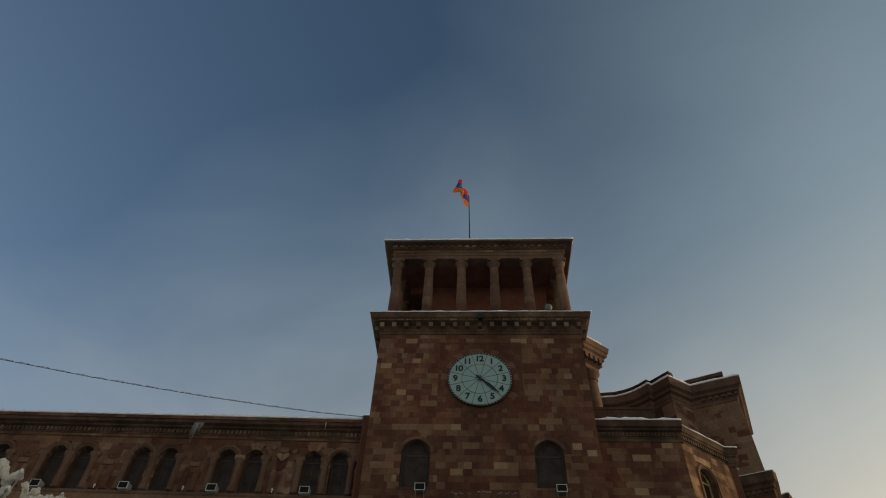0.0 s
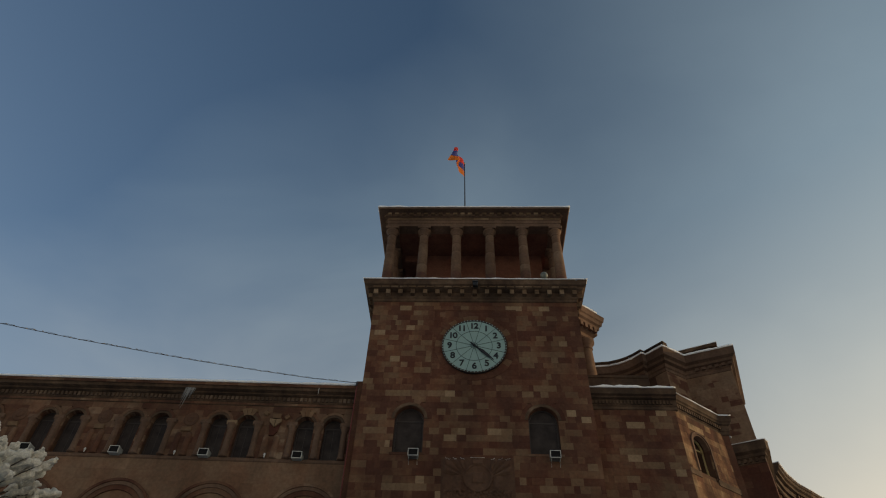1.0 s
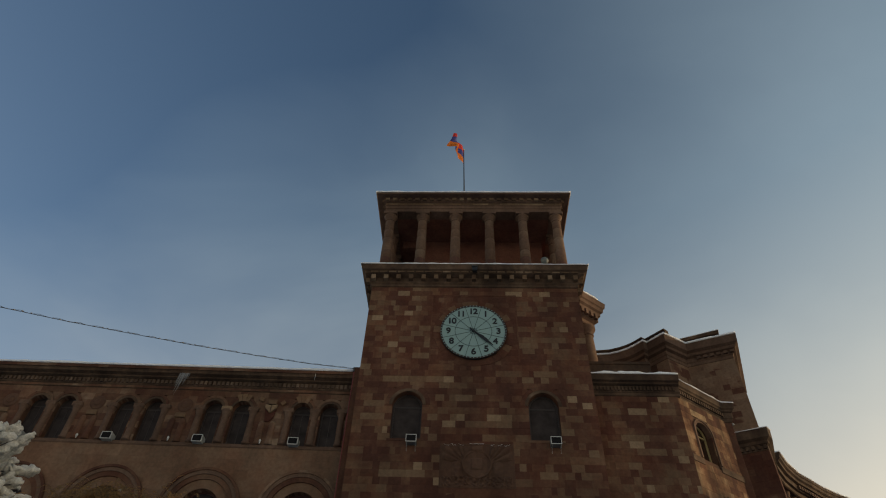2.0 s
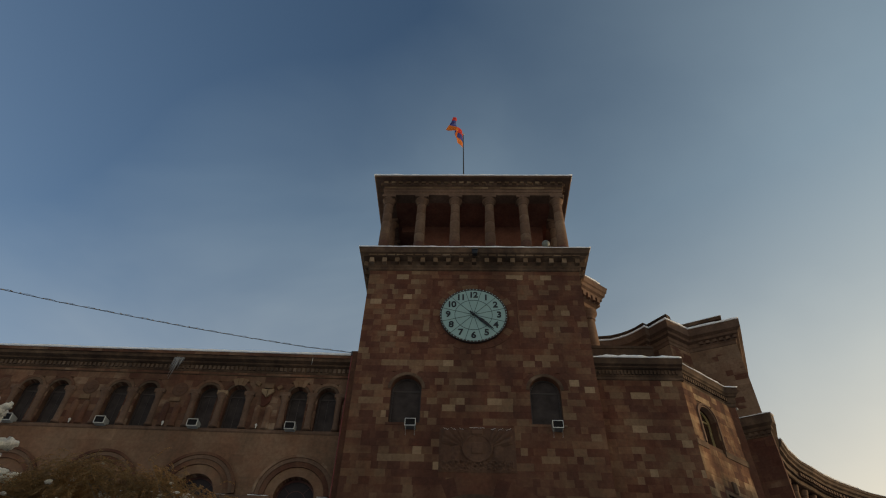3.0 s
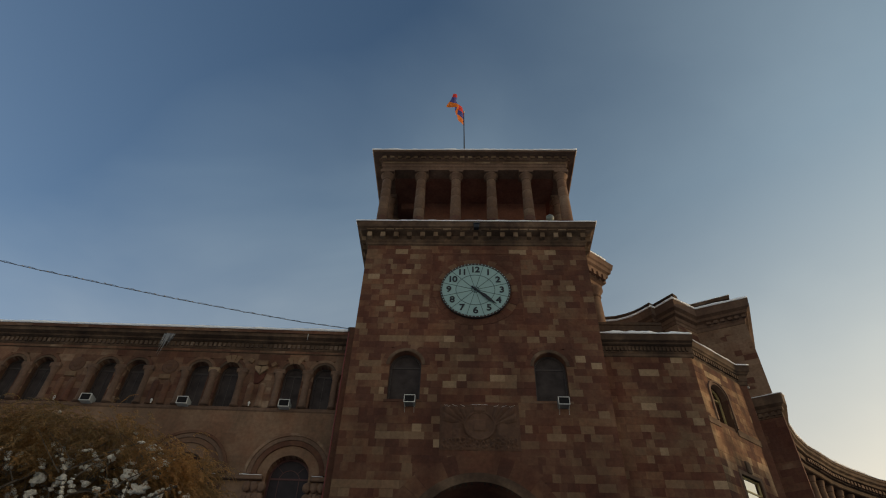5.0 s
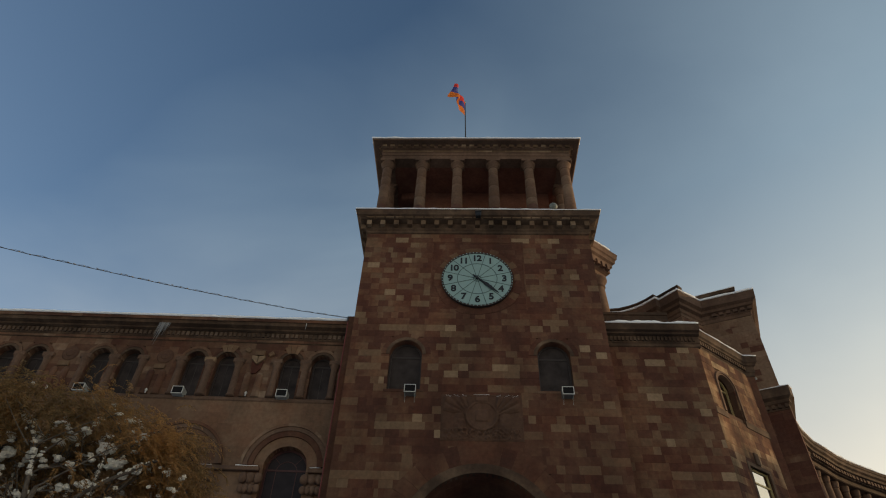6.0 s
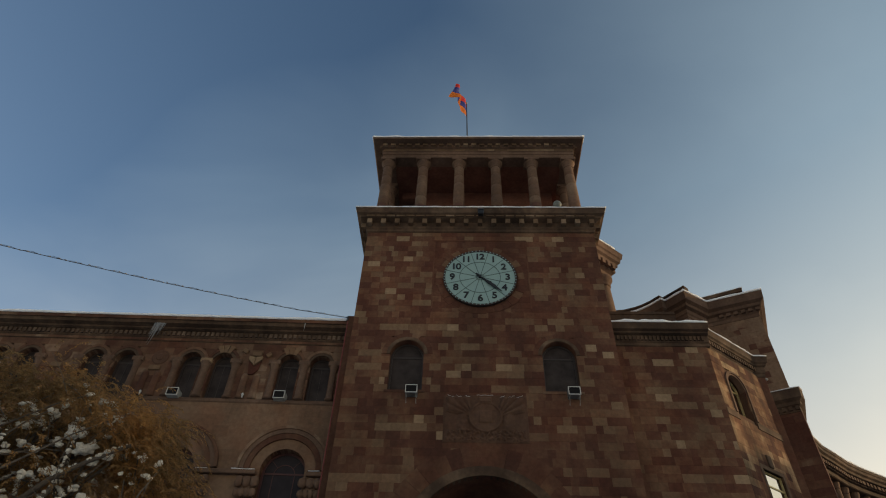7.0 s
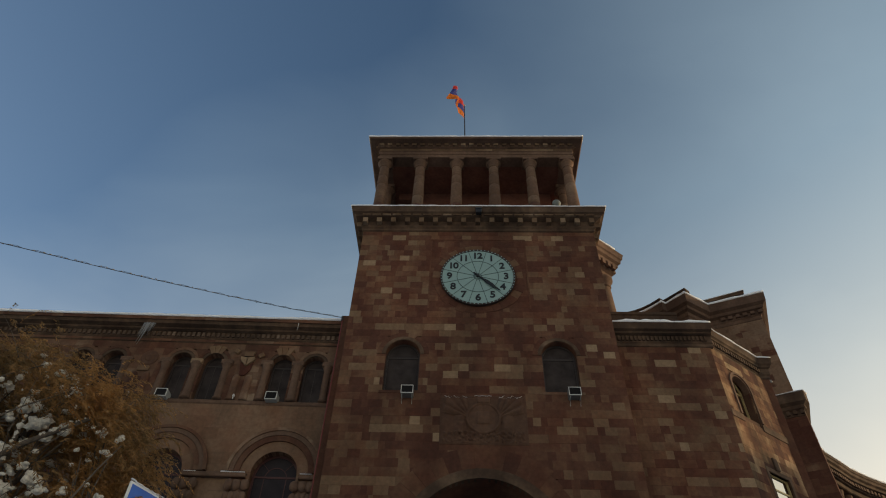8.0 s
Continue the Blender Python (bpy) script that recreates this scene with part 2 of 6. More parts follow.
snow_shader.inputs["Subsurface Radius"].default_value = (1.0, 1.0, 1.0)
snow_shader.inputs["Subsurface Scale"].default_value = 0.25
m_coat = plain("crusted_snow", (0.74, 0.68, 0.58), 0.85, vary=0.22, scale=24.0, relief=1.0, spec=0.1)
m_ice = plain("ice", (0.21, 0.21, 0.21), 0.35, vary=0.2, scale=4.0, relief=0.3)
m_glass = plain("dusty_dark_glass", (0.047, 0.037, 0.034), 0.5, vary=0.35, scale=1.5, spec=0.05)
m_mirror_glass = plain("coated_reflecting_glass", (0.6, 0.58, 0.52), 0.06, 1.0, vary=0.04)
# near-black: the gloom of unlit rooms is put into the colour
m_inside = plain("interior_shade", (0.03, 0.028, 0.028), 0.9)
m_frame = plain("window_paint", (0.04, 0.028, 0.024), 0.55)
m_bright_frame = plain("brass_frame", (0.45, 0.34, 0.16), 0.4, 0.4)
m_white = plain("white_casing", (0.6, 0.58, 0.54), 0.5, vary=0.06)
m_casing = plain("grey_casing", (0.12, 0.115, 0.105), 0.5, vary=0.1)
m_dull_white = plain("dull_white_enamel", (0.3, 0.31, 0.29), 0.5, vary=0.1)
m_lamp_face = plain("lamp_face", (0.13, 0.145, 0.13), 0.5, vary=0.15)
m_grille = plain("dark_grille", (0.016, 0.015, 0.015), 0.8, spec=0.08)
m_steel = plain("painted_steel", (0.1, 0.1, 0.1), 0.5, 0.5)
m_dial = plain("milk_glass_dial", (0.245, 0.372, 0.348), 0.4, vary=0.05, scale=2.0)
m_black = plain("black_paint", (0.012, 0.012, 0.014), 0.5)
m_line = plain("dial_line", (0.05, 0.09, 0.085), 0.5)
m_rim = plain("clock_rim", (0.05, 0.035, 0.03), 0.5, 0.3)
m_roof = plain("roof_tin", (0.12, 0.1, 0.09), 0.6, 0.2, vary=0.25, scale=1.2)
m_wire = plain("wire", (0.02, 0.02, 0.022), 0.7)
m_redpipe = plain("red_pipe", (0.2, 0.035, 0.028), 0.5)
m_arch_glass = plain("bluish_dark_glass", (0.034, 0.028, 0.03), 0.45, vary=0.25, scale=1.2, spec=0.07)
m_red_bar = plain("red_brown_paint", (0.075, 0.024, 0.021), 0.55)


# ---- mesh helpers ----
def part(name, bm, mat, parent=None, label="", kind="", smooth=False):
    me = bpy.data.meshes.new(name)
    if isinstance(bm, bmesh.types.BMesh):
        bmesh.ops.recalc_face_normals(bm, faces=bm.faces)
        bm.to_mesh(me)
        bm.free()
    else:
        me.from_pydata(bm[0], [], bm[1])
    me.materials.append(mat)
    if smooth:
        me.shade_smooth()
    ob = new(name, me)
    if parent is not None:
        ob.parent = parent
    if label or kind:
        tagged(ob, label=label, kind=kind)
    return ob


def thing(name, m, label, category, group="", kind=""):
    ob = new(name)
    ob.matrix_basis = m
    return tagged(ob, label, category, group, kind)


def place(ob, m):
    ob.matrix_basis = m
    return ob


def box(bm, x0, x1, y0, y1, z0, z1, bevel=0.0):
    vs = [bm.verts.new((x, y, z)) for x in (x0, x1) for y in (y0, y1) for z in (z0, z1)]
    fs = [bm.faces.new([vs[i] for i in f]) for f in ((0, 1, 3, 2), (4, 6, 7, 5), (0, 4, 5, 1), (2, 3, 7, 6), (0, 2, 6, 4), (1, 5, 7, 3))]
    if bevel:
        es = list({e for f in fs for e in f.edges})
        bmesh.ops.bevel(bm, geom=es, offset=bevel, segments=1, affect="EDGES")
    return bm


def B(*a, bevel=0.0):
    return box(bmesh.new(), *a, bevel=bevel)


def prism(bm, pts, y0, y1):
    """A polygon of (x, z) drawn from y0 to y1."""
    a = [bm.verts.new((x, y0, z)) for x, z in pts]
    b = [bm.verts.new((x, y1, z)) for x, z in pts]
    bm.faces.new(a), bm.faces.new(b[::-1])
    for i in range(len(pts)):
        j = (i + 1) % len(pts)
        bm.faces.new((a[i], b[i], b[j], a[j]))
    return bm


def slab(bm, pts, z0, z1):
    """A polygon of (x, y) drawn from z0 to z1."""
    a = [bm.verts.new((x, y, z0)) for x, y in pts]
    b = [bm.verts.new((x, y, z1)) for x, y in pts]
    bm.faces.new(a[::-1]), bm.faces.new(b)
    for i in range(len(pts)):
        j = (i + 1) % len(pts)
        bm.faces.new((a[i], a[j], b[j], b[i]))
    return bm


def offset_path(path, out, closed):
    """The plan line moved out to its right-hand side, with mitred corners."""
    pts = [Vector(p) for p in path]
    n = len(pts)
    moved = []
    for i in range(n):
        before = pts[i] - pts[i - 1] if (closed or i > 0) else None
        after = pts[(i + 1) % n] - pts[i] if (closed or i < n - 1) else None
        d1 = (before or after).normalized()
        d2 = (after or before).normalized()
        n1, n2 = Vector((d1.y, -d1.x)), Vector((d2.y, -d2.x))
        mid = (n1 + n2).normalized()
        moved.append(pts[i] + mid * (out / max(0.35, mid.dot(n1))))
    return moved


def sweep(bm, path, profile, closed=False):
    """A closed profile of (out, z) swept along a plan line of (x, y); out counts to the line's right."""
    rings = []
    for out, z in profile:
        rings.append([bm.verts.new((p.x, p.y, z)) for p in offset_path(path, out, closed)])
    k, n = len(profile), len(path)
    for i in range(k):
        a, b = rings[i], rings[(i + 1) % k]
        for j in range(n if closed else n - 1):
            q = (j + 1) % n
            bm.faces.new((a[j], a[q], b[q], b[j]))
    if not closed:
        bm.faces.new([r[0] for r in rings])
        bm.faces.new([r[-1] for r in rings][::-1])
    return bm


def lathe(bm, profile, steps=20, at=(0, 0, 0), squash=1.0):
    """A profile of (radius, z) turned round the z axis."""
    rings = []
    for r, z in profile:
        rings.append([bm.verts.new((at[0] + r * math.cos(2 * math.pi * i / steps), at[1] + squash * r * math.sin(2 * math.pi * i / steps), at[2] + z)) for i in range(steps)])
    for a, b in zip(rings, rings[1:]):
        for i in range(steps):
            j = (i + 1) % steps
            bm.faces.new((a[i], a[j], b[j], b[i]))
    bm.faces.new(rings[0][::-1]), bm.faces.new(rings[-1])
    return bm


def arc(cx, cz, r, a0, a1, steps):
    return [(cx + r * math.cos(radians(a0 + (a1 - a0) * i / steps)), cz + r * math.sin(radians(a0 + (a1 - a0) * i / steps))) for i in range(steps + 1)]


def ring(bm, cx, cz, r0, r1, y0, y1, a0=0, a1=180, steps=20):
    """A flat arch or ring of stone between two radii, from y0 to y1."""
    inner, outer = arc(cx, cz, r0, a0, a1, steps), arc(cx, cz, r1, a0, a1, steps)
    for i in range(steps):
        prism(bm, [inner[i], outer[i], outer[i + 1], inner[i + 1]], y0, y1)
    bmesh.ops.remove_doubles(bm, verts=bm.verts, dist=0.0005)
    return bm


def tube(bm, pts, r, sides=6):
    """A round bar along a line of points."""
    pts = [Vector(p) for p in pts]
    rs = r if isinstance(r, (list, tuple)) else [r] * len(pts)
    rings = []
    for i, p in enumerate(pts):
        d = (pts[min(i + 1, len(pts) - 1)] - pts[max(i - 1, 0)]).normalized()
        u = d.cross(Vector((0.31, 0.17, 0.93)))
        u = u.normalized() if u.length > 1e-3 else d.orthogonal().normalized()
        v = d.cross(u)
        rings.append([bm.verts.new(p + rs[i] * (u * math.cos(2 * math.pi * k / sides) + v * math.sin(2 * math.pi * k / sides))) for k in range(sides)])
    for a, b in zip(rings, rings[1:]):
        for k in range(sides):
            j = (k + 1) % sides
            bm.faces.new((a[k], a[j], b[j], b[k]))
    bm.faces.new(rings[0][::-1]), bm.faces.new(rings[-1])
    return bm


def block_shape(w, h, depth, bevel=0.0018):
    """A dressed stone: front at y = 0 facing -y, lower left corner at the origin, edges worn."""
    b = bevel
    vs = [(b, 0, b), (w - b, 0, b), (w - b, 0, h - b), (b, 0, h - b), (0, b, 0), (w, b, 0), (w, b, h), (0, b, h), (0, depth, 0), (w, depth, 0), (w, depth, h), (0, depth, h)]
    fs = [(0, 1, 2, 3), (4, 5, 1, 0), (5, 6, 2, 1), (6, 7, 3, 2), (7, 4, 0, 3), (8, 9, 5, 4), (9, 10, 6, 5), (10, 11, 7, 6), (11, 8, 4, 7)]
    return vs, fs


stone_cache = {}


def courses(owner, m, s0, s1, z0, z1, course, sizes, openings, pick, mat_one, mat_many, seed, joint=0.002, depth=0.12, rough=0.006, limit=300, tall=0.0, marks=()):
    """Ashlar in courses on a wall in its own frame (s along, -y outwards, z up). marks are stones set at a known place: (material, [(middle, height, width)]). They and the stones that pick() names are parts of their own; the rest are one joined mesh."""
    rnd = random.Random(seed)
    known = [(mat, q) for mat, rows in marks for q in rows]
    verts, faces, made, z = [], [], 0, z0

    def lay(s, w, z, h, mat):
        nonlocal made
        proud, ww, hh = -rnd.uniform(0, rough), w - joint, h - joint
        if ww < 0.02:
            return
        if mat is not None or (made < limit and pick(s + w / 2, z + h / 2)):
            mat = mat or mat_one
            key = (round(ww, 2), round(hh, 2), depth, mat.name)
            if key not in stone_cache:
                me = bpy.data.meshes.new("stone")
                vs, fs = block_shape(key[0], key[1], depth)
                me.from_pydata(vs, [], fs)
                me.materials.append(mat)
                stone_cache[key] = me
            ob = new("stone", stone_cache[key])
            ob.parent = owner
            ob.matrix_basis = m @ Matrix.Translation((s + joint / 2, proud, z + joint / 2))
            made += 1
        else:
            vs, fs = block_shape(ww, hh, depth)
            base = len(verts)
            verts.extend(tuple(m @ Vector((x + s + joint / 2, y + proud, zz + z + joint / 2))) for x, y, zz in vs)
            faces.extend(tuple(base + i for i in f) for f in fs)

    def fill(p0, p1, z, h):
        s = p0
        while s < p1 - 0.01:
            w = rnd.choice(sizes)
            if p1 - s - w < 0.24:
                w = p1 - s if p1 - s < 1.5 * max(sizes) else (p1 - s) / 2
            w = min(w, p1 - s)
            lay(s, w, z, h, None)
            s += w

    while z < z1 - 0.05:
        h = min(course * (1 + rnd.uniform(-tall, tall)), z1 - z)
        if z1 - z - h < 0.12:
            h = z1 - z
        spans = [(s0, s1)]
        for a, b, za, zb in openings:
            if za < z + h - 0.03 and zb > z + 0.03:
                spans = [q for p0, p1 in spans for q in ((p0, min(p1, a)), (max(p0, b), p1)) if q[1] - q[0] > 0.04]
        row = sorted(((q[0] - q[2] / 2, q[0] + q[2] / 2, mat) for mat, q in known if z <= q[1] < z + h), key=lambda e: e[0])
        for p0, p1 in spans:
            s = p0
            for a, b, mat in row:
                a, b = max(a, s), min(b, p1)
                if b - a < 0.1:
                    continue
                if a - s < 0.2:
                    a = s
                if p1 - b < 0.15:
                    b = p1
                fill(s, a, z, h)
                lay(a, b - a, z, h, mat)
                s = b
            fill(s, p1, z, h)
        z += h
    if verts:
        part("stonework", (verts, faces), mat_many, owner, kind="stuff")


def backing(bm, s0, s1, z0, z1, y0, y1, openings):
    """A wall in its own frame with rectangular openings cut through it."""
    cuts = sorted({z0, z1, *[min(max(v, z0), z1) for o in openings for v in o[2:4]]})
    for za, zb in zip(cuts, cuts[1:]):
        spans = [(s0, s1)]
        for a, b, oa, ob in openings:
            if oa < zb - 0.001 and ob > za + 0.001:
                spans = [q for p0, p1 in spans for q in ((p0, min(p1, a)), (max(p0, b), p1)) if q[1] - q[0] > 0.001]
        for p0, p1 in spans:
            box(bm, p0, p1, y0, y1, za, zb)
    return bm


def spandrels(bm, cx, spring, r, y0, y1, steps=10):
    """The stone between a round arch and the square head of its opening."""
    for sign in (-1, 1):
        pts = [(cx + sign * r * math.cos(radians(90 * i / steps)), spring + r * math.sin(radians(90 * i / steps))) for i in range(steps + 1)]
        corner = (cx + sign * (r + 0.002), spring + r + 0.002)
        for i in range(steps):
            prism(bm, [pts[i], pts[i + 1], corner], y0, y1)
    return bm


def snow_strip(parent, path, out, z, width=0.35, thick=0.12, seed=1, name="snow", gap=0.0, step=0.18, m=None, uneven=1.0):
    """A bank of snow along an edge: a low uneven ridge with rounded front."""
    rnd = random.Random(seed)
    line = offset_path(path, out, False)
    pts = []
    for a, b in zip(line, line[1:]):
        k = max(1, int((b - a).length / step))
        pts += [(a.lerp(b, i / k), (b - a).normalized()) for i in range(k)]
    pts.append((line[-1], (line[-1] - line[-2]).normalized()))
    bm = bmesh.new()
    rings = []
    for i, (p, d) in enumerate(pts):
        side = Vector((d.y, -d.x))
        t = thick * (0.75 + 0.7 * uneven * noise.noise(Vector((p.x * 0.9, p.y * 0.9, seed))) + 0.35 * uneven * noise.noise(Vector((p.x * 3.1, p.y * 3.1, seed + 7))))
        if gap and noise.noise(Vector((p.x * 0.5, p.y * 0.5, seed + 3))) < -0.5 + gap:
            t *= 0.3
        t = max(0.012, t)
        jut = 0.03 * noise.noise(Vector((p.x * 2, p.y * 2, seed + 5)))
        prof = [(jut, 0.0), (0.02 + jut, 0.4 * t), (-0.03 + jut, 0.85 * t), (-0.3 * width, t), (-width, 0.9 * t), (-width, 0.0)]
        rings.append([bm.verts.new((p.x + side.x * o, p.y + side.y * o, z + h)) for o, h in prof])
    for a, b in zip(rings, rings[1:]):
        for i in range(6):
            j = (i + 1) % 6
            bm.faces.new((a[i], a[j], b[j], b[i]))
    bm.faces.new(rings[0]), bm.faces.new(rings[-1][::-1])
    return part(name, bm, m or m_snow, parent, "uneven white snow along the edge", smooth=True)


def lump_mesh(name, pieces, mat, parent, label=""):
    """Rounded lumps of snow as one mesh; each piece is (centre, radius, stretch, seed)."""
    verts, faces = [], []
    for p, r, stretch_by, seed in pieces:
        base = len(verts)
        for n in BALL[0]:
            k = r * (1 + 0.5 * noise.noise(n * 1.5 + Vector((seed, 0, 0))) + 0.3 * noise.noise(n * 3.6 + Vector((0, seed, 0))))
            verts.append((p[0] + n.x * stretch_by[0] * k, p[1] + n.y * stretch_by[1] * k, p[2] + n.z * stretch_by[2] * k))
        faces += [tuple(base + i for i in f) for f in BALL[1]]
    return part(name, (verts, faces), mat, parent, label, smooth=True)


ball_bm = bmesh.new()
bmesh.ops.create_icosphere(ball_bm, subdivisions=2, radius=1.0)
BALL = ([v.co.copy() for v in ball_bm.verts], [[v.index for v in f.verts] for f in ball_bm.faces])
ball_bm.free()


def dentils(owner, path, out, z0, z1, pitch, width, depth, mat, name="dentil", limit=300, skip=0.3):
    """Small blocks in a row under a cornice, each a piece of its own."""
    me = bpy.data.meshes.new(name)
    bm = B(-width / 2, width / 2, -depth, 0.02, z0, z1)
    bm.normal_update()
    bm.to_mesh(me)
    bm.free()
    me.materials.append(mat)
    line = offset_path(path, out, False)
    made = 0
    for a, b in zip(line, line[1:]):
        d = (b - a)
        k = max(1, round((d.length - 2 * skip * width) / pitch))
        ang = math.degrees(math.atan2(d.y, d.x))
        for i in range(k + 1):
            if made >= limit:
                return
            p = a + d * ((skip * width + (d.length - 2 * skip * width) * i / k) / d.length)
            ob = new(name, me)
            ob.parent = owner
            ob.matrix_basis = pose(p.x, p.y, 0, 0, 0, ang)
            made += 1


# ---- ground ----
gm, gnn, gll, gbb = material("trodden_snow_and_asphalt")
gpos = gnn.new("ShaderNodeNewGeometry")
gnoise = add(gnn, "ShaderNodeTexNoise", Scale=0.22, Detail=8.0, Roughness=0.65)
gll.new(gpos.outputs["Position"], gnoise.inputs["Vector"])
gramp = ramp_of(gnn, [(0.3, (0.07, 0.068, 0.066)), (0.42, (0.4, 0.4, 0.4)), (0.55, (0.78, 0.78, 0.79))])
gll.new(gnoise.outputs["Fac"], gramp.inputs["Fac"])
gll.new(gramp.outputs["Color"], gbb.inputs["Base Color"])
gbb.inputs["Roughness"].default_value = 0.7
ground_bm = bmesh.new()
slab(ground_bm, [(-2500, -2500), (2500, -2500), (2500, 2500), (-2500, 2500)], -0.3, 0.0)
tagged(part("ground", ground_bm, gm), "snow-covered square with trodden patches of wet asphalt", "ground", kind="structure")

# ---- clock tower ----
TX, TY, TD = 6.92, 34.0, 14.0           # half width, front plane, depth
tower = thing("clock_tower", pose(0, 0, 0), "square clock tower of mixed reddish-brown tuff blocks with a columned belfry", "tower")
WINDOWS = [(-3.87, 0.86), (3.93, 0.86)]
W_SILL, W_SPRING = 18.62, 20.75
ARCH_R, ARCH_Z = 3.2, 11.1
tower_holes = [(x - r, x + r, W_SILL, W_SPRING + r) for x, r in WINDOWS] + [(-ARCH_R, ARCH_R, 0.0, ARCH_Z + ARCH_R)]
CORNICE_Z = 31.2

wall_front = part("front_wall", backing(bmesh.new(), -TX, TX, 0.0, 30.9, TY + 0.05, TY + 0.95, tower_holes), m_joint, tower, "reddish-brown ashlar front with tan blocks mixed in")
back_bm = bmesh.new()
box(back_bm, -TX, -TX + 0.9, TY + 0.95, TY + TD, 0, 30.9)
box(back_bm, TX - 0.9, TX, TY + 0.95, TY + TD, 0, 30.9)
box(back_bm, -TX + 0.9, TX - 0.9, TY + TD - 0.9, TY + TD, 0, 30.9)
box(back_bm, -TX + 0.9, TX - 0.9, TY + 0.95, TY + TD - 0.9, 17.0, 17.3)
box(back_bm, -TX + 0.9, TX - 0.9, TY + 4.0, TY + 4.2, 17.3, 30.9)
part("rear_walls", back_bm, m_wall, tower)
sp = bmesh.new()
for x, r in WINDOWS:
    spandrels(sp, x, W_SPRING, r, TY + 0.02, TY + 0.9)
spandrels(sp, 0.0, ARCH_Z, ARCH_R, TY + 0.02, TY + 0.9, 18)
part("arch_filling", sp, m_wall, tower, kind="stuff")


def voussoirs(owner, cx, cz, r0, r1, count, y0, y1, mat, a0=0, a1=180, gap=0.6, name="voussoir", jag=0.0, seed=3, pale=(), pale_mat=None):
    """Wedge stones of an arch, each a piece of its own."""
    rnd = random.Random(seed)
    for i in range(count):
        b0, b1 = a0 + (a1 - a0) * i / count + gap / 2, a0 + (a1 - a0) * (i + 1) / count - gap / 2
        rr = r1 + rnd.uniform(-jag, jag)
        bm = prism(bmesh.new(), arc(cx, cz, r0, b0, b1, 2) + arc(cx, cz, rr, b1, b0, 2), y0 - rnd.uniform(0, 0.015), y1)
        part(name, bm, (pale_mat or m_light_block) if i in pale else mat, owner)


arch_stones = part("gate_arch", ring(bmesh.new(), 0, ARCH_Z, ARCH_R, ARCH_R + 0.44, TY - 0.07, TY + 0.3, steps=40), m_dark_trim, tower, "plain projecting ring of the gateway arch")
voussoirs(arch_stones, 0, ARCH_Z, ARCH_R + 0.46, ARCH_R + 1.35, 19, TY - 0.012, TY + 0.1, m_wall, 4, 176, 0.12, jag=0.16, pale=(4, 7, 11, 14), pale_mat=m_block)
gate = bmesh.new()
ring(gate, 0, ARCH_Z, ARCH_R - 0.001, ARCH_R + 0.2, TY + 0.9, TY + 12, steps=24)
part("gate_vault", gate, m_wall, tower)
# dark sheet closing the passage, its shade painted in
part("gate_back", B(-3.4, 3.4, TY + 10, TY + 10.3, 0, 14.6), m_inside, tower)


def arched_window(owner, cx, sill, spring, r, y, m=None, frame_mat=None, bars=1, transom=True, name="window", glass=None):
    """A round-headed window: frame, mullions, glass; y is the plane of its frame."""
    frame_mat = frame_mat or m_frame
    bm = bmesh.new()
    ring(bm, cx, spring, r - 0.09, r + 0.02, y - 0.05, y + 0.05, steps=18)
    box(bm, cx - r - 0.02, cx - r + 0.09, y - 0.05, y + 0.05, sill, spring)
    box(bm, cx + r - 0.09, cx + r + 0.02, y - 0.05, y + 0.05, sill, spring)
    box(bm, cx - r, cx + r, y - 0.06, y + 0.06, sill, sill + 0.09)
    win = part(name, bm, frame_mat, owner, "round-headed window with dark glass")
    if transom:
        part("transom", B(cx - r + 0.05, cx + r - 0.05, y - 0.04, y + 0.04, spring - 0.045, spring + 0.045), frame_mat, win)
    for i in range(bars):
        x = cx - r + 2 * r * (i + 1) / (bars + 1)
        part("mullion", B(x - 0.014, x + 0.014, y - 0.025, y + 0.025, sill + 0.05, spring), frame_mat, win)
    pts = [(cx - r + 0.03, sill + 0.04), (cx + r - 0.03, sill + 0.04)] + arc(cx, spring, r - 0.03, 0, 180, 16)
    pane = part("pane", prism(bmesh.new(), pts, y - 0.006, y + 0.006), glass or m_glass, win)
    pane.visible_shadow = False
    if m is not None:
        place(win, m)
    return win


for x, r in WINDOWS:
    win = arched_window(tower, x, W_SILL, W_SPRING, r, TY + 0.42, bars=0)
    part("window_sill", B(x - r - 0.15, x + r + 0.15, TY - 0.025, TY + 0.4, W_SILL - 0.14, W_SILL), m_wing_block, win)
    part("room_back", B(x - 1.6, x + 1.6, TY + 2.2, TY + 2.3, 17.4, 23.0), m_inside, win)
    hood = part("hood_mould", ring(bmesh.new(), x, W_SPRING, r + 0.02, r + 0.2, TY - 0.03, TY + 0.3), m_dark_trim, win)
    voussoirs(hood, x, W_SPRING, r + 0.21, r + 0.46, 9, TY - 0.015, TY + 0.1, m_red_block, 0, 180, 0.5)

# cornice under the belfry
tower_plan = [(-TX, TY + TD), (-TX, TY), (TX, TY), (TX, TY + TD)]
cornice = part("cornice", sweep(bmesh.new(), tower_plan, [(0.0, 29.75), (0.08, 29.8), (0.08, 29.95), (0.16, 30.05), (0.16, 30.5), (0.5, 30.62), (0.56, 30.72), (0.72, 30.82), (0.78, 31.12), (0.82, CORNICE_Z), (-0.9, CORNICE_Z), (-0.9, 29.75)]), m_dark_trim, tower, "projecting stone cornice on brackets, darkened by soot")
dentils(cornice, tower_plan[:2], 0.16, 30.18, 30.56, 0.865, 0.29, 0.3, m_trim_piece, "bracket")
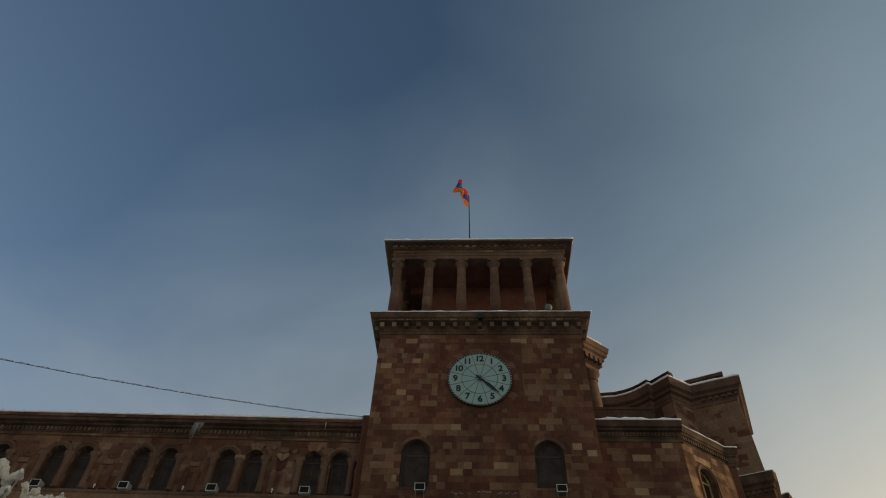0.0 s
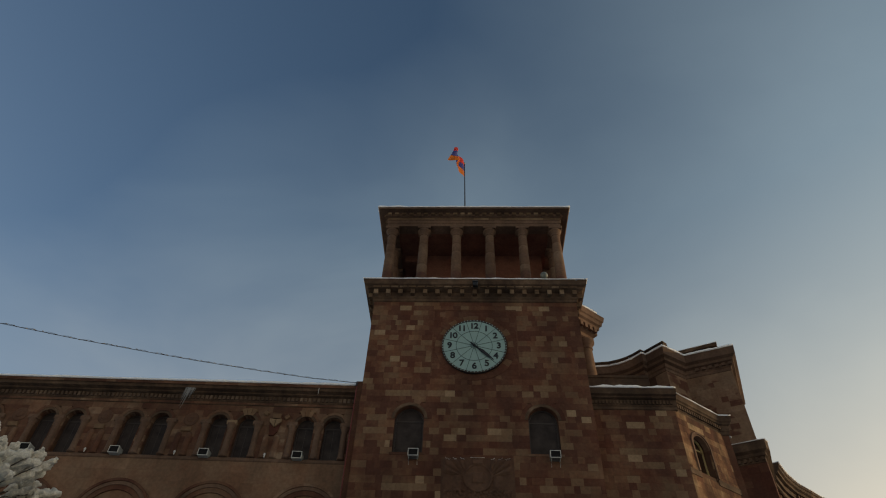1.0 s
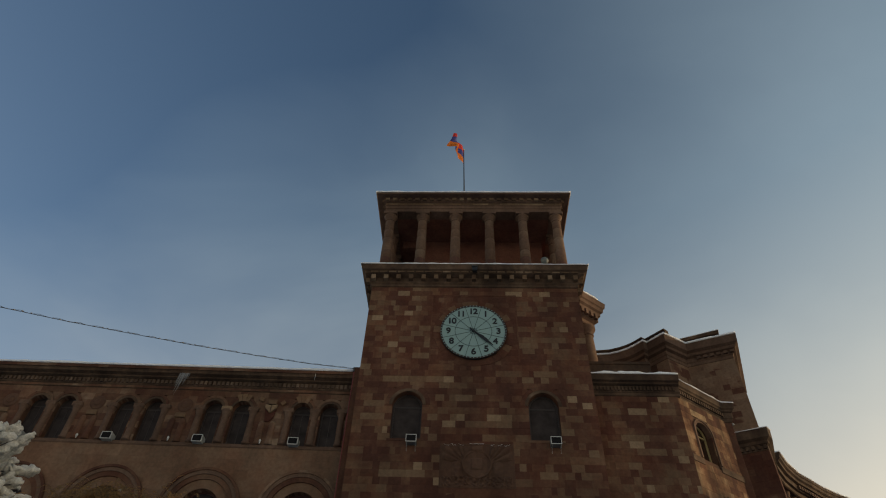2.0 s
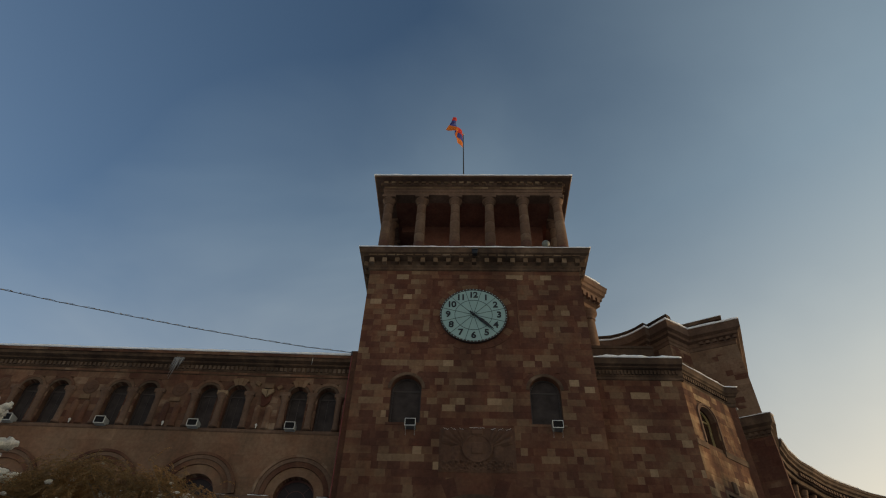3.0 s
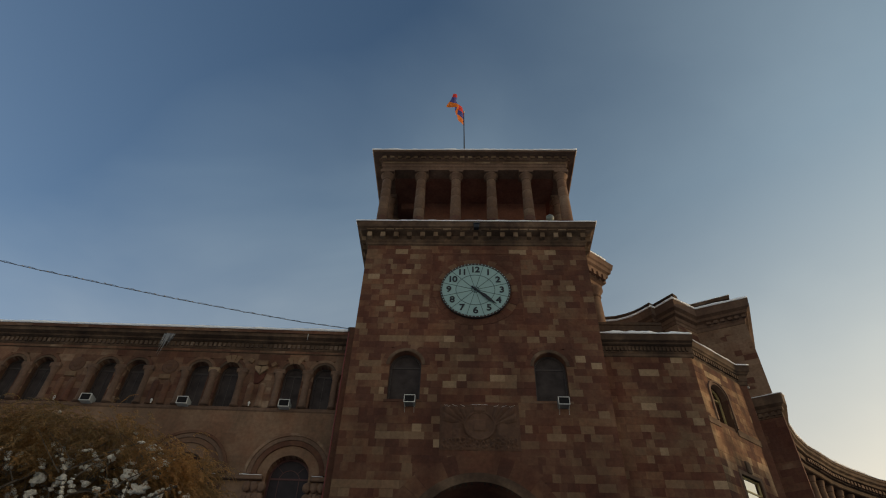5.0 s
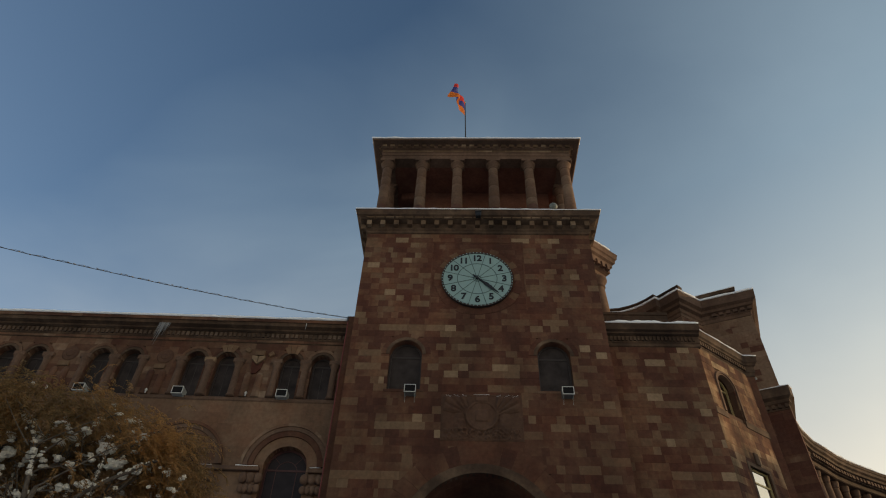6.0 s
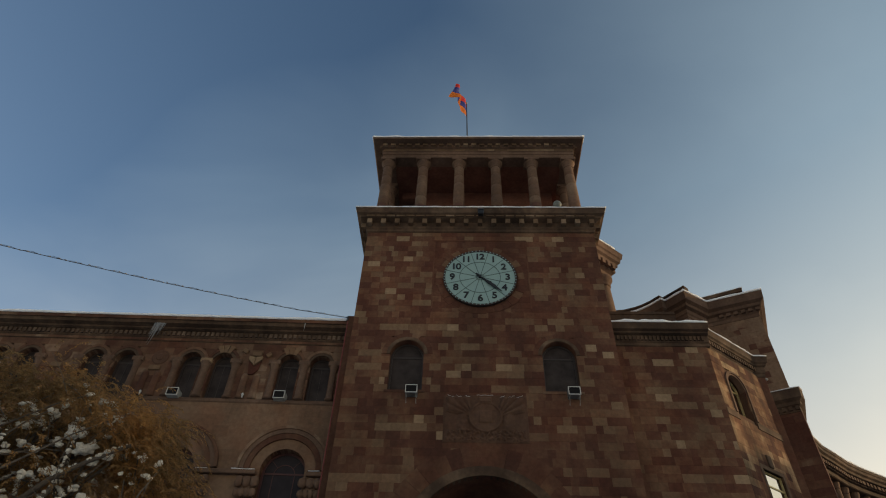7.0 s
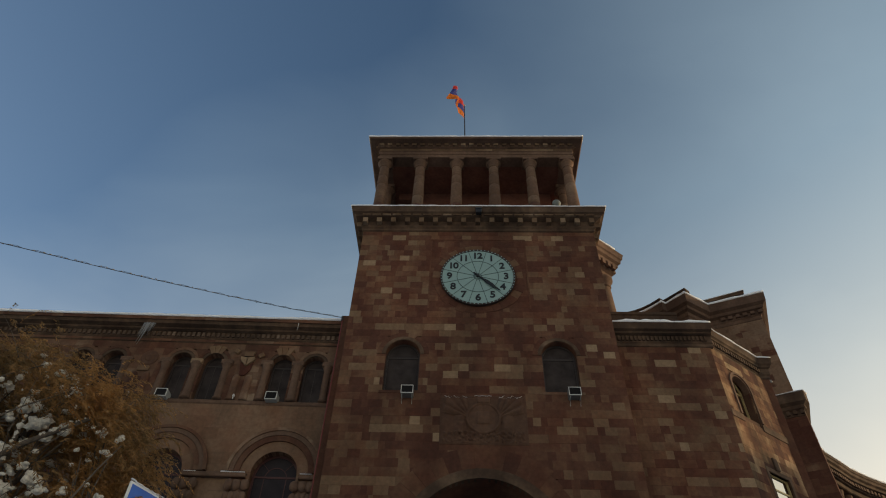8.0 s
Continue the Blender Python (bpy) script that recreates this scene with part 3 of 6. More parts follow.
dentils(cornice, tower_plan[1:3], 0.16, 30.18, 30.56, 0.865, 0.29, 0.3, m_trim_piece, "bracket")
dentils(cornice, tower_plan[2:], 0.16, 30.18, 30.56, 0.865, 0.29, 0.3, m_trim_piece, "bracket")
dentils(cornice, tower_plan[1:3], 0.5, 30.64, 30.8, 0.62, 0.5, 0.1, m_trim_piece, "panel")
part("deck", B(-TX - 0.4, TX + 0.4, TY - 0.4, TY + TD, CORNICE_Z - 0.1, CORNICE_Z + 0.02), m_roof, tower)
snow_strip(tower, [(-TX - 0.84, TY), (TX + 0.84, TY)], 0.85, CORNICE_Z + 0.003, 0.5, 0.13, 11)

# belfry
BX, BY, BD = 6.5, 35.35, 12.0             # line of the column axes
ENT = 38.6
COLS = [-6.5, -3.95, -1.36, 1.24, 3.83, 6.43]


def belfry_column(x, y):
    col = part("column", lathe(bmesh.new(), [(0.3, 32.0), (0.3, 37.7)], 16, (x, y, 0)), m_joint, tower, "round tuff column built of drums")
    rnd = random.Random(int(100 * x + 7 * y))
    # the lowest drums are of redder stone
    cuts = [32.0, 33.55 + rnd.uniform(-0.25, 0.25)] + [33.6 + 4.15 * (k + rnd.uniform(-0.22, 0.22)) / 4 for k in range(1, 4)] + [37.75]
    for k, (za, zb) in enumerate(zip(cuts, cuts[1:])):
        ra, rb_ = [0.405 - 0.08 * ((z - 32.0) / 5.75) ** 1.6 for z in (za, zb)]
        part("drum", lathe(bmesh.new(), [(ra - 0.004, za + 0.001), (ra, za + 0.006), (rb_, zb - 0.006), (rb_ - 0.004, zb - 0.001)], 22, (x, y, 0)), m_drum if k else m_red_drum, col, smooth=True)
    part("capital", lathe(bmesh.new(), [(0.33, 37.72), (0.37, 37.78), (0.345, 37.86), (0.36, 37.95), (0.44, 38.2), (0.52, 38.32)], 22, (x, y, 0)), m_trim, col, "carved capital", smooth=True)
    part("abacus", B(x - 0.52, x + 0.52, y - 0.52, y + 0.52, 38.32, ENT, bevel=0.03), m_trim, col)
    part("base", lathe(bmesh.new(), [(0.55, 31.6), (0.55, 31.85), (0.46, 31.95), (0.4, 32.02)], 22, (x, y, 0)), m_trim, col, smooth=True)
    return col


for x in COLS:
    belfry_column(x, BY)
for k in range(1, 5):
    for x in (COLS[0], COLS[-1]):
        belfry_column(x, BY + k * 2.5)
part("plinth", B(-BX - 0.65, BX + 0.6, BY - 0.65, BY + BD, CORNICE_Z + 0.02, 31.6), m_trim, tower)
core_holes = [(-5.75, -4.1, 31.5, 38.0), (-0.95, 1.0, 31.6, 34.7)]
core = backing(bmesh.new(), -5.7, 5.6, 31.6, ENT + 0.1, BY + 3.0, BY + 3.4, core_holes)
box(core, -5.7, -5.3, BY + 5.4, BY + 10, 31.6, ENT + 0.1)
box(core, 5.2, 5.6, BY + 3.4, BY + 10, 31.6, ENT + 0.1)
box(core, -5.3, 5.2, BY + 9.6, BY + 10, 31.6, ENT + 0.1)
part("inner_wall", core, m_belfry_red, tower, "dark red wall behind the columns")
belfry_plan = [(-BX - 0.42, BY + BD), (-BX - 0.42, BY - 0.42), (BX + 0.36, BY - 0.42), (BX + 0.36, BY + BD)]
entab = part("entablature", sweep(bmesh.new(), belfry_plan, [(0.0, ENT), (0.0, 38.92), (0.04, 38.94), (0.04, 39.2), (0.1, 39.26), (0.03, 39.32), (0.03, 39.56), (0.2, 39.62), (0.2, 39.86), (0.3, 39.9), (0.72, 39.9), (0.76, 39.95), (0.8, 40.0), (-0.85, 40.0), (-0.85, ENT)]), m_trim, tower, "weathered entablature with a carved band")
part("soffit", B(-BX - 0.2, BX + 0.2, BY + 0.2, BY + BD, ENT + 0.06, ENT + 0.36), m_belfry_red, tower)
dentils(entab, belfry_plan[:2], 0.2, 39.64, 39.885, 0.6, 0.33, 0.14, m_trim_piece, "carved_boss")
dentils(entab, belfry_plan[1:3], 0.2, 39.64, 39.885, 0.6, 0.33, 0.14, m_trim_piece, "carved_boss")
dentils(entab, belfry_plan[2:], 0.2, 39.64, 39.885, 0.6, 0.33, 0.14, m_trim_piece, "carved_boss")
roof_bm = bmesh.new()
slab(roof_bm, [(-7.5, 34.3), (7.5, 34.3), (7.5, 47.6), (-7.5, 47.6)], 39.98, 40.08)
part("roof", roof_bm, m_roof, tower)
snow_strip(tower, [(-BX - 1.24, BY - 0.42), (BX + 1.18, BY - 0.42)], 0.83, 40.003, 0.6, 0.22, 21, uneven=0.6)

# recessed square round the clock
frame_bm = bmesh.new()
for a in ((-2.78, -2.7, 23.75, 29.1), (2.7, 2.78, 23.75, 29.1), (-2.7, 2.7, 29.02, 29.1)):
    box(frame_bm, a[0], a[1], TY - 0.014, TY + 0.1, a[2], a[3])
part("clock_panel", frame_bm, m_wall, tower, "thin square moulding round the clock")

# ---- clock ----
CZ, CR, CY = 25.97, 1.99, TY - 0.16
clock = thing("tower_clock", pose(-0.05, CY, CZ), "round pale green clock face with black numerals and pointers", "clock")


def disc(r, y0, y1, steps=64):
    return prism(bmesh.new(), arc(0, 0, r, 0, 360, steps)[:-1], y0, y1)


dial = part("dial", disc(CR, 0.0, 0.12), m_dial, clock)
rim = part("rim", ring(bmesh.new(), 0, 0, CR - 0.005, CR + 0.1, -0.03, 0.14, 0, 360, 64), m_rim, clock, "dark rim set with small studs")
stud = bpy.data.meshes.new("stud")
sb = B(-0.03, 0.03, -0.045, -0.02, CR + 0.025, CR + 0.075)
sb.to_mesh(stud)
sb.free()
stud.materials.append(m_dial)
for i in range(60):
    ob = new("stud", stud)
    ob.parent = rim
    ob.matrix_basis = pose(0, 0, 0, 0, 6 * i, 0)
for i in range(12):
    part("spoke", B(-0.016, 0.016, -0.012, 0.003, 0.12, CR - 0.02), m_line, dial).matrix_basis = pose(0, 0, 0, 0, 30 * i + 15, 0)
part("inner_circle", ring(bmesh.new(), 0, 0, 1.14, 1.175, -0.011, 0.002, 0, 360, 64), m_line, dial)
part("hub_circle", ring(bmesh.new(), 0, 0, 0.2, 0.235, -0.011, 0.002, 0, 360, 32), m_line, dial)
for hour in range(1, 13):
    curve = bpy.data.curves.new("numeral", "FONT")
    curve.body, curve.size, curve.extrude, curve.bevel_depth = str(hour), 0.63, 0.004, 0.018
    curve.space_character = 0.88
    curve.align_x, curve.align_y = "CENTER", "CENTER"
    tmp = new("numeral_curve", curve)
    bpy.context.view_layer.update()
    me = bpy.data.meshes.new_from_object(tmp.evaluated_get(bpy.context.evaluated_depsgraph_get()))
    bpy.data.objects.remove(tmp)
    me.name = "numeral"
    me.materials.clear()
    me.materials.append(m_black)
    ob = new("numeral", me)
    ob.parent = dial
    a = radians(30 * hour)
    ob.matrix_basis = pose(1.58 * math.sin(a), -0.016, 1.58 * math.cos(a), 90, 0, 0)


def hand(name, length, tail, width, angle, y):
    bm = prism(bmesh.new(), [(-width * 0.3, -tail), (width * 0.3, -tail), (width * 0.25, 0), (width * 0.3, length * 0.3), (width * 0.72, length * 0.6), (width * 0.5, length * 0.72), (0.014, length), (-0.014, length), (-width * 0.5, length * 0.72), (-width * 0.72, length * 0.6), (-width * 0.3, length * 0.3), (-width * 0.25, 0)], y - 0.02, y)
    part(name, bm, m_black, clock).matrix_basis = pose(0, 0, 0, 0, angle, 0)


hand("hour_hand", 1.2, 0.22, 0.17, 131, -0.05)
hand("minute_hand", 1.66, 0.32, 0.15, 133, -0.085)
part("hub", lathe(bmesh.new(), [(0.09, -0.02), (0.09, 0.1)], 16), m_black, clock).matrix_basis = pose(0, 0, 0, 90, 0, 0)

# wedge stones round the clock
voussoirs(wall_front, 0, CZ, CR + 0.14, CR + 0.55, 30, TY - 0.012, TY + 0.1, m_red_block, 0, 360, 0.25, "clock_surround_stone", jag=0.1, pale=(0, 2, 5, 7, 8, 10, 12, 14, 27), pale_mat=m_mid_block)

# ---- carved panel over the gate ----
relief = thing("carved_panel", pose(0.1, TY, 15.92), "carved dark stone relief panel with snow on its ledges", "relief")
part("bedding", B(-2.35, 2.35, 0.005, 0.08, -0.45, 2.85), m_wall, relief)
part("slab", B(-2.01, 2.01, -0.012, 0.06, -0.05, 2.45, bevel=0.006), m_relief, relief)


def relief_height(x, z):
    """A round shield between two spread wings with long feathers, over a band of leafy scrolls."""
    ax, r = abs(x), math.hypot(x, z - 1.24)
    h = 0.0
    # feathers fan out from the shoulder beside the shield to the upper corners
    fx, fz = ax - 0.55, z - 1.2
    reach, turn = math.hypot(fx, fz), math.degrees(math.atan2(fz, max(fx, 1e-4)))
    if fx > -0.1 and 14 < turn < 78 and reach < 1.75:
        h = max(h, 0.05 + 0.075 * abs(math.sin(radians(turn * 11.5))) * min(1.0, reach * 1.6))
    # supporters at both sides
    if 0.8 < ax < 1.35 and 0.5 < z < 1.35:
        h = max(h, 0.11 * math.cos((ax - 1.08) * 5.2) * (0.8 + 0.4 * noise.noise(Vector((x * 5, z * 5, 2.0)))))
    if r < 0.8:
        h = 0.1 if r > 0.7 else 0.03 + 0.04 * abs(math.sin(6 * x)) * abs(math.cos(5 * z)) + (0.05 if abs(x) < 0.28 and 0.95 < z < 1.55 else 0)
    if ax < 0.3 and 2.0 < z < 2.3:
        h = max(h, 0.15)
    if z < 0.6:
        h = max(h, 0.09 * abs(math.sin(9 * ax + 3.0 * noise.noise(Vector((x * 3.5, z * 3.5, 1.0))))) * abs(math.cos(7 * z + 2 * noise.noise(Vector((x * 4, z * 4, 6.0))))) + 0.06 * noise.noise(Vector((x * 8.5, z * 8.5, 3.1))))
    edge = min(1.0, (1.9 - ax) * 7, z * 7, (2.36 - z) * 7)
    return 1.25 * max(0.0, h) * max(0.0, edge)


bm = bmesh.new()
nu, nv = 150, 92
grid = [[bm.verts.new((-1.9 + 3.8 * i / nu, -0.016 - relief_height(-1.9 + 3.8 * i / nu, 0.02 + 2.34 * j / nv), 0.02 + 2.34 * j / nv)) for j in range(nv + 1)] for i in range(nu + 1)]
for i in range(nu):
    for j in range(nv):
        bm.faces.new((grid[i][j], grid[i + 1][j], grid[i + 1][j + 1], grid[i][j + 1]))
part("carving", bm, m_relief, relief, smooth=True)
for a in ((-1.95, -1.89, 0, 2.4), (1.89, 1.95, 0, 2.4), (-1.89, 1.89, 0, 0.06), (-1.89, 1.89, 2.34, 2.4)):
    part("border", B(a[0], a[1], -0.028, -0.005, a[2], a[3]), m_relief, relief)
for sgn in (-1, 1):
    for x0, x1 in ((0.72, 0.98), (1.12, 1.42), (1.5, 1.82)):
        part("snow", tube(bmesh.new(), [(sgn * (x0 + (x1 - x0) * i / 4), -0.1, 2.3 + 0.1 * (i / 4) ** 2 + 0.03 * math.sin(3 * i + 5 * x0)) for i in range(5)], [0.003, 0.009, 0.005, 0.008, 0.002], 6), m_snow, relief, smooth=True)
part("snow", tube(bmesh.new(), [(-0.4 + 0.1 * i, -0.06, 2.42 + 0.012 * math.sin(2 * i)) for i in range(9)], 0.009, 6), m_snow, relief, smooth=True)

# ---- left wing ----
WM = pose(-7.4, 35.6, 0, 0, 0, 1.8)
WL = -44.0
wing = thing("left_wing", WM, "long brown tuff wing with paired arched windows over round arches", "building")
PAIRS = [-2.1 - 5.32 * i for i in range(8)]
WR, W0, W1 = 0.55, 18.85, 21.07
AR, AZ = 1.06, 15.12
wing_holes = [(c + d - WR, c + d + WR, W0, W1 + WR) for c in PAIRS for d in (-0.86, 0.86)] + [(c - AR, c + AR, 0.5, AZ + AR) for c in PAIRS]
wing_wall = part("front_wall", backing(bmesh.new(), WL, 0.45, 0, 23.0, 0.05, 0.9, wing_holes), m_joint, wing, "brown tuff wall, smooth and paler between the storeys")
sp = bmesh.new()
for c in PAIRS:
    spandrels(sp, c, AZ, AR, 0.02, 0.85)
    for d in (-0.86, 0.86):
        spandrels(sp, c + d, W1, WR, 0.02, 0.85, 8)
part("arch_filling", sp, m_wing_blocks, wing, kind="stuff")
wing_path = [(WL, 0.0), (0.42, 0.0)]
wcorn = part("cornice", sweep(bmesh.new(), wing_path, [(0.0, 22.3), (0.06, 22.34), (0.06, 22.5), (0.12, 22.56), (0.12, 22.92), (0.32, 22.98), (0.36, 23.05), (0.62, 23.12), (0.68, 23.28), (0.76, 23.5), (-0.6, 23.5), (-0.6, 22.3)]), m_dark_trim, wing, "sooty moulded cornice with a row of small dentils")
dentils(wcorn, [(-25.5, 0), (0.36, 0)], 0.12, 22.62, 22.88, 0.27, 0.155, 0.075, m_dentil, "dentil")
roof_bm = bmesh.new()
prism(roof_bm, [(WL, 23.5), (0.42, 23.5), (0.42, 23.56), (WL, 23.56)], -0.55, 13)
part("roof", roof_bm, m_roof, wing)
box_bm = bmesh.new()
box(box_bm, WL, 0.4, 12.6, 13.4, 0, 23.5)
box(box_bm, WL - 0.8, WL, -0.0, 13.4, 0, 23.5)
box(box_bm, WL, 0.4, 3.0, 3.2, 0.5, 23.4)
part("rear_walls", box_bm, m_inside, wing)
snow_strip(wing, wing_path, 0.83, 23.503, 0.6, 0.2, 31, uneven=0.5)
part("string_course", sweep(bmesh.new(), wing_path, [(0.0, 18.6), (0.05, 18.66), (0.06, 18.8), (0.0, 18.86), (-0.1, 18.86), (-0.1, 18.6)]), m_trim, wing)


def colonnette(x, z0, z1, r):
    bm = lathe(bmesh.new(), [(r * 1.25, z0), (r * 1.25, z0 + 0.1), (r, z0 + 0.16), (r * 0.94, z1 - 0.42), (r, z1 - 0.38), (r * 0.98, z1 - 0.34), (r * 1.45, z1 - 0.08), (r * 1.5, z1)], 14, (x, 0.02, 0))
    return part("colonnette", bm, m_trim, wing, smooth=True)


def carved_capital(x, z0, z1, seed):
    """A block capital bulging with rounded leaves in two tiers."""
    rnd = random.Random(seed)

    def bulge(p, r, grow):
        verts = []
        for n in BALL[0]:
            q = r * (1 + 0.25 * noise.noise(n * 2.2 + Vector((rnd.random(), seed, 0))))
            verts.append((p[0] + n.x * grow[0] * q, p[1] + n.y * grow[1] * q, p[2] + n.z * grow[2] * q))
        return verts, [tuple(f) for f in BALL[1]]

    capital = part("capital", bulge((x, 0.05, (z0 + z1) / 2), 0.36, (1.0, 0.7, 1.5)), m_trim, wing, "carved capital with bulging leaves", smooth=True)
    for tier, count, r in ((0.3, 4, 0.19), (0.72, 3, 0.24)):
        for k in range(count):
            part("leaf", bulge((x - 0.36 + 0.72 * k / (count - 1), -0.2, z0 + (z1 - z0) * tier), r, (0.9, 0.8, 1.15)), m_trim, capital, smooth=True)


for i, c in enumerate(PAIRS[:5]):
    for d in (-0.86, 0.86):
        win = arched_window(wing, c + d, W0, W1, WR, 0.42, bars=1)
        ring1 = part("archivolt", ring(bmesh.new(), c + d, W1, WR + 0.01, WR + 0.16, -0.05, 0.2, steps=16), m_dark_trim, win)
        ring(bm := bmesh.new(), c + d, W1, WR + 0.17, WR + 0.33, -0.07, 0.2, steps=16)
        outer = part("outer_archivolt", bm, m_wing_block, ring1)
        if (i, d) in ((0, -0.86), (1, 0.86)):
            for k in range(3):
                part("keystone", prism(bmesh.new(), arc(c + d, W1, WR + 0.02, 62 + 19 * k, 79 + 19 * k, 2) + arc(c + d, W1, WR + 0.5, 79 + 19 * k, 62 + 19 * k, 2), -0.085, 0.1), m_tan_block, ring1)
    for x in (c - 0.86 - WR - 0.2, c, c + 0.86 + WR + 0.2):
        colonnette(x, 18.87, 21.0, 0.19 if x != c else 0.21)
        part("impost", B(x - 0.31, x + 0.31, -0.2, 0.1, 20.92, 21.2, bevel=0.03), m_light_block if (i, x) == (1, c) else m_trim, wing)
    # big round arch below
    win = arched_window(wing, c, 11.0, AZ, AR, 0.5, bars=0, name="arch_window", frame_mat=m_red_bar, glass=m_arch_glass)
    part("inner_bar", ring(bmesh.new(), c, AZ - 0.05, AR * 0.47, AR * 0.47 + 0.035, 0.47, 0.53, steps=20), m_red_bar, win)
    for sgn in (-1, 1):
        part("mullion", B(c + sgn * AR * 0.485 - 0.018, c + sgn * AR * 0.485 + 0.018, 0.47, 0.53, 11.05, AZ - 0.05), m_red_bar, win)
        part("spoke", tube(bmesh.new(), [(c + sgn * AR * 0.36, 0.5, AZ + AR * 0.32), (c + sgn * AR * 0.68, 0.5, AZ + AR * 0.66)], 0.018, 5), m_red_bar, win)
    part("inner_ring", ring(bmesh.new(), c, AZ, AR, AR + 0.5, -0.02, 0.3, steps=28), m_pale_blocks, win)
    part("middle_ring", ring(bmesh.new(), c, AZ, AR + 0.51, AR + 0.78, -0.1, 0.2, steps=28), m_wing_block, win)
    part("outer_ring", ring(bmesh.new(), c, AZ, AR + 0.79, AR + 1.0, -0.14, 0.2, steps=28), m_trim, win)
    part("rim_moulding", ring(bmesh.new(), c, AZ, AR + 1.01, AR + 1.16, -0.19, 0.2, steps=28), m_wing_block, win)
    for sgn in (-1, 1):
        x = c + sgn * (AR + 0.42)
        carved_capital(x, 13.55, 14.78, 100 * i + sgn)
        part("column", lathe(bmesh.new(), [(0.28, 9.0), (0.28, 13.6)], 14, (x, 0.0, 0)), m_trim, wing, smooth=True)
    snow_strip(wing, [(c - AR - 1.3, 0.0), (c - AR - 0.2, 0.0)], 0.22, 15.022, 0.12, 0.06, 81 + i, step=0.09)
    snow_strip(wing, [(c + AR + 0.2, 0.0), (c + AR + 0.75, 0.0)], 0.22, 15.022, 0.1, 0.035, 91 + i, step=0.09)
    if i < 4:
        part("impost_band", B(c - 5.32 + AR + 0.12, c - AR - 0.12, -0.24, 0.1, 14.8, 15.02, bevel=0.03), m_trim, wing)
part("impost_band", B(PAIRS[0] + AR + 0.12, 0.4, -0.2, 0.1, 14.8, 15.02, bevel=0.03), m_trim, wing)
# carved ornaments between the pairs: one pale split lozenge, red bosses beyond
for i in range(4):
    x = PAIRS[i] - 2.7
    if i == 0:
        loz = part("lozenge", prism(bmesh.new(), [(x - 0.02, 20.86), (x - 0.02, 21.36), (x - 0.36, 21.4), (x - 0.34, 21.2)], -0.16, 0.1), m_light_block, wing, "pale split lozenge with side leaves")
        part("lozenge_half", prism(bmesh.new(), [(x + 0.02, 20.86), (x + 0.36, 21.2), (x + 0.36, 21.4), (x + 0.02, 21.36)], -0.16, 0.1), m_light_block, loz)
        part("cap_stone", prism(bmesh.new(), [(x - 0.2, 21.45), (x + 0.27, 21.45), (x + 0.3, 21.72), (x - 0.24, 21.7)], -0.14, 0.1), m_tan_block, loz)
        for lx, lz, tilt in ((x - 0.68, 21.78, 32), (x + 0.66, 21.56, -38)):
            leaf = part("leaf", B(-0.16, 0.16, -0.12, 0.1, -0.13, 0.14, bevel=0.04), m_tan_block, loz)
            leaf.matrix_basis = pose(lx, 0, lz, 0, tilt, 0)
        part("drop", prism(bmesh.new(), [(x - 0.34, 21.14), (x - 0.04, 20.84), (x + 0.04, 20.84), (x + 0.34, 21.14), (x + 0.26, 20.6), (x + 0.04, 20.3), (x - 0.22, 20.3)], -0.08, 0.1), m_red, loz)
    else:
        boss = part("boss", lathe(bmesh.new(), [(0.46, 0.0), (0.46, 0.07), (0.4, 0.1), (0.24, 0.1), (0.18, 0.14), (0.05, 0.15)], 24), m_relief, wing, "round red stone boss")
        boss.matrix_basis = pose(x + 0.1, 0.05, 21.25, 90, 0, 0)
        part("block_below", B(x - 0.3, x + 0.32, -0.1, 0.1, 20.42, 20.72, bevel=0.03), m_tan_block, wing)
    for rx in (x - 0.34, x + 0.3):
        part("panel_rib", lathe(bmesh.new(), [(0.22, 18.87), (0.23, 18.95), (0.205, 19.0), (0.195, 20.2), (0.12, 20.35)], 14, (rx, 0.0, 0), 0.6), m_wing_block, wing, smooth=True)
# small white lamps on the sill
for i in range(4):
    x = PAIRS[i] - 2.66 - 0.2
    lamp = thing("sill_lamp", WM @ pose(x, -0.12, 18.86), "small white lamp on the stone ledge", "lamp", "small lamps on the wing ledge")
    part("stem", lathe(bmesh.new(), [(0.03, 0), (0.03, 0.1)], 8), m_white, lamp)
    part("head", lathe(bmesh.new(), [(0.045, 0.1), (0.07, 0.2), (0.03, 0.27)], 10), m_white, lamp, smooth=True)
# end pier where the wing meets the tower, with a red pipe
part("end_pier", B(0.02, 0.47, -0.95, 0.0, 0, 23.72, bevel=0.01), m_wall, wing)
part("downpipe", tube(bmesh.new(), [(-0.02, -0.9, 0.2), (-0.02, -0.9, 23.4)], 0.035, 8), m_redpipe, wing, "red-painted downpipe")
stick = thing("icicle", WM @ pose(-2.4, -0.72, 23.5), "single long icicle at the eaves", "icicle")
part("spike", tube(bmesh.new(), [(0, 0, 0), (0.01, 0, -0.4), (0.0, 0, -0.72)], [0.022, 0.016, 0.004], 6), m_white, stick, smooth=True)
# hanging sheet of ice at the eaves
ice = thing("icicle", WM @ pose(-10.4, -0.62, 23.45), "frozen sheet of icicles hanging from the eaves", "icicle")
rnd = random.Random(5)
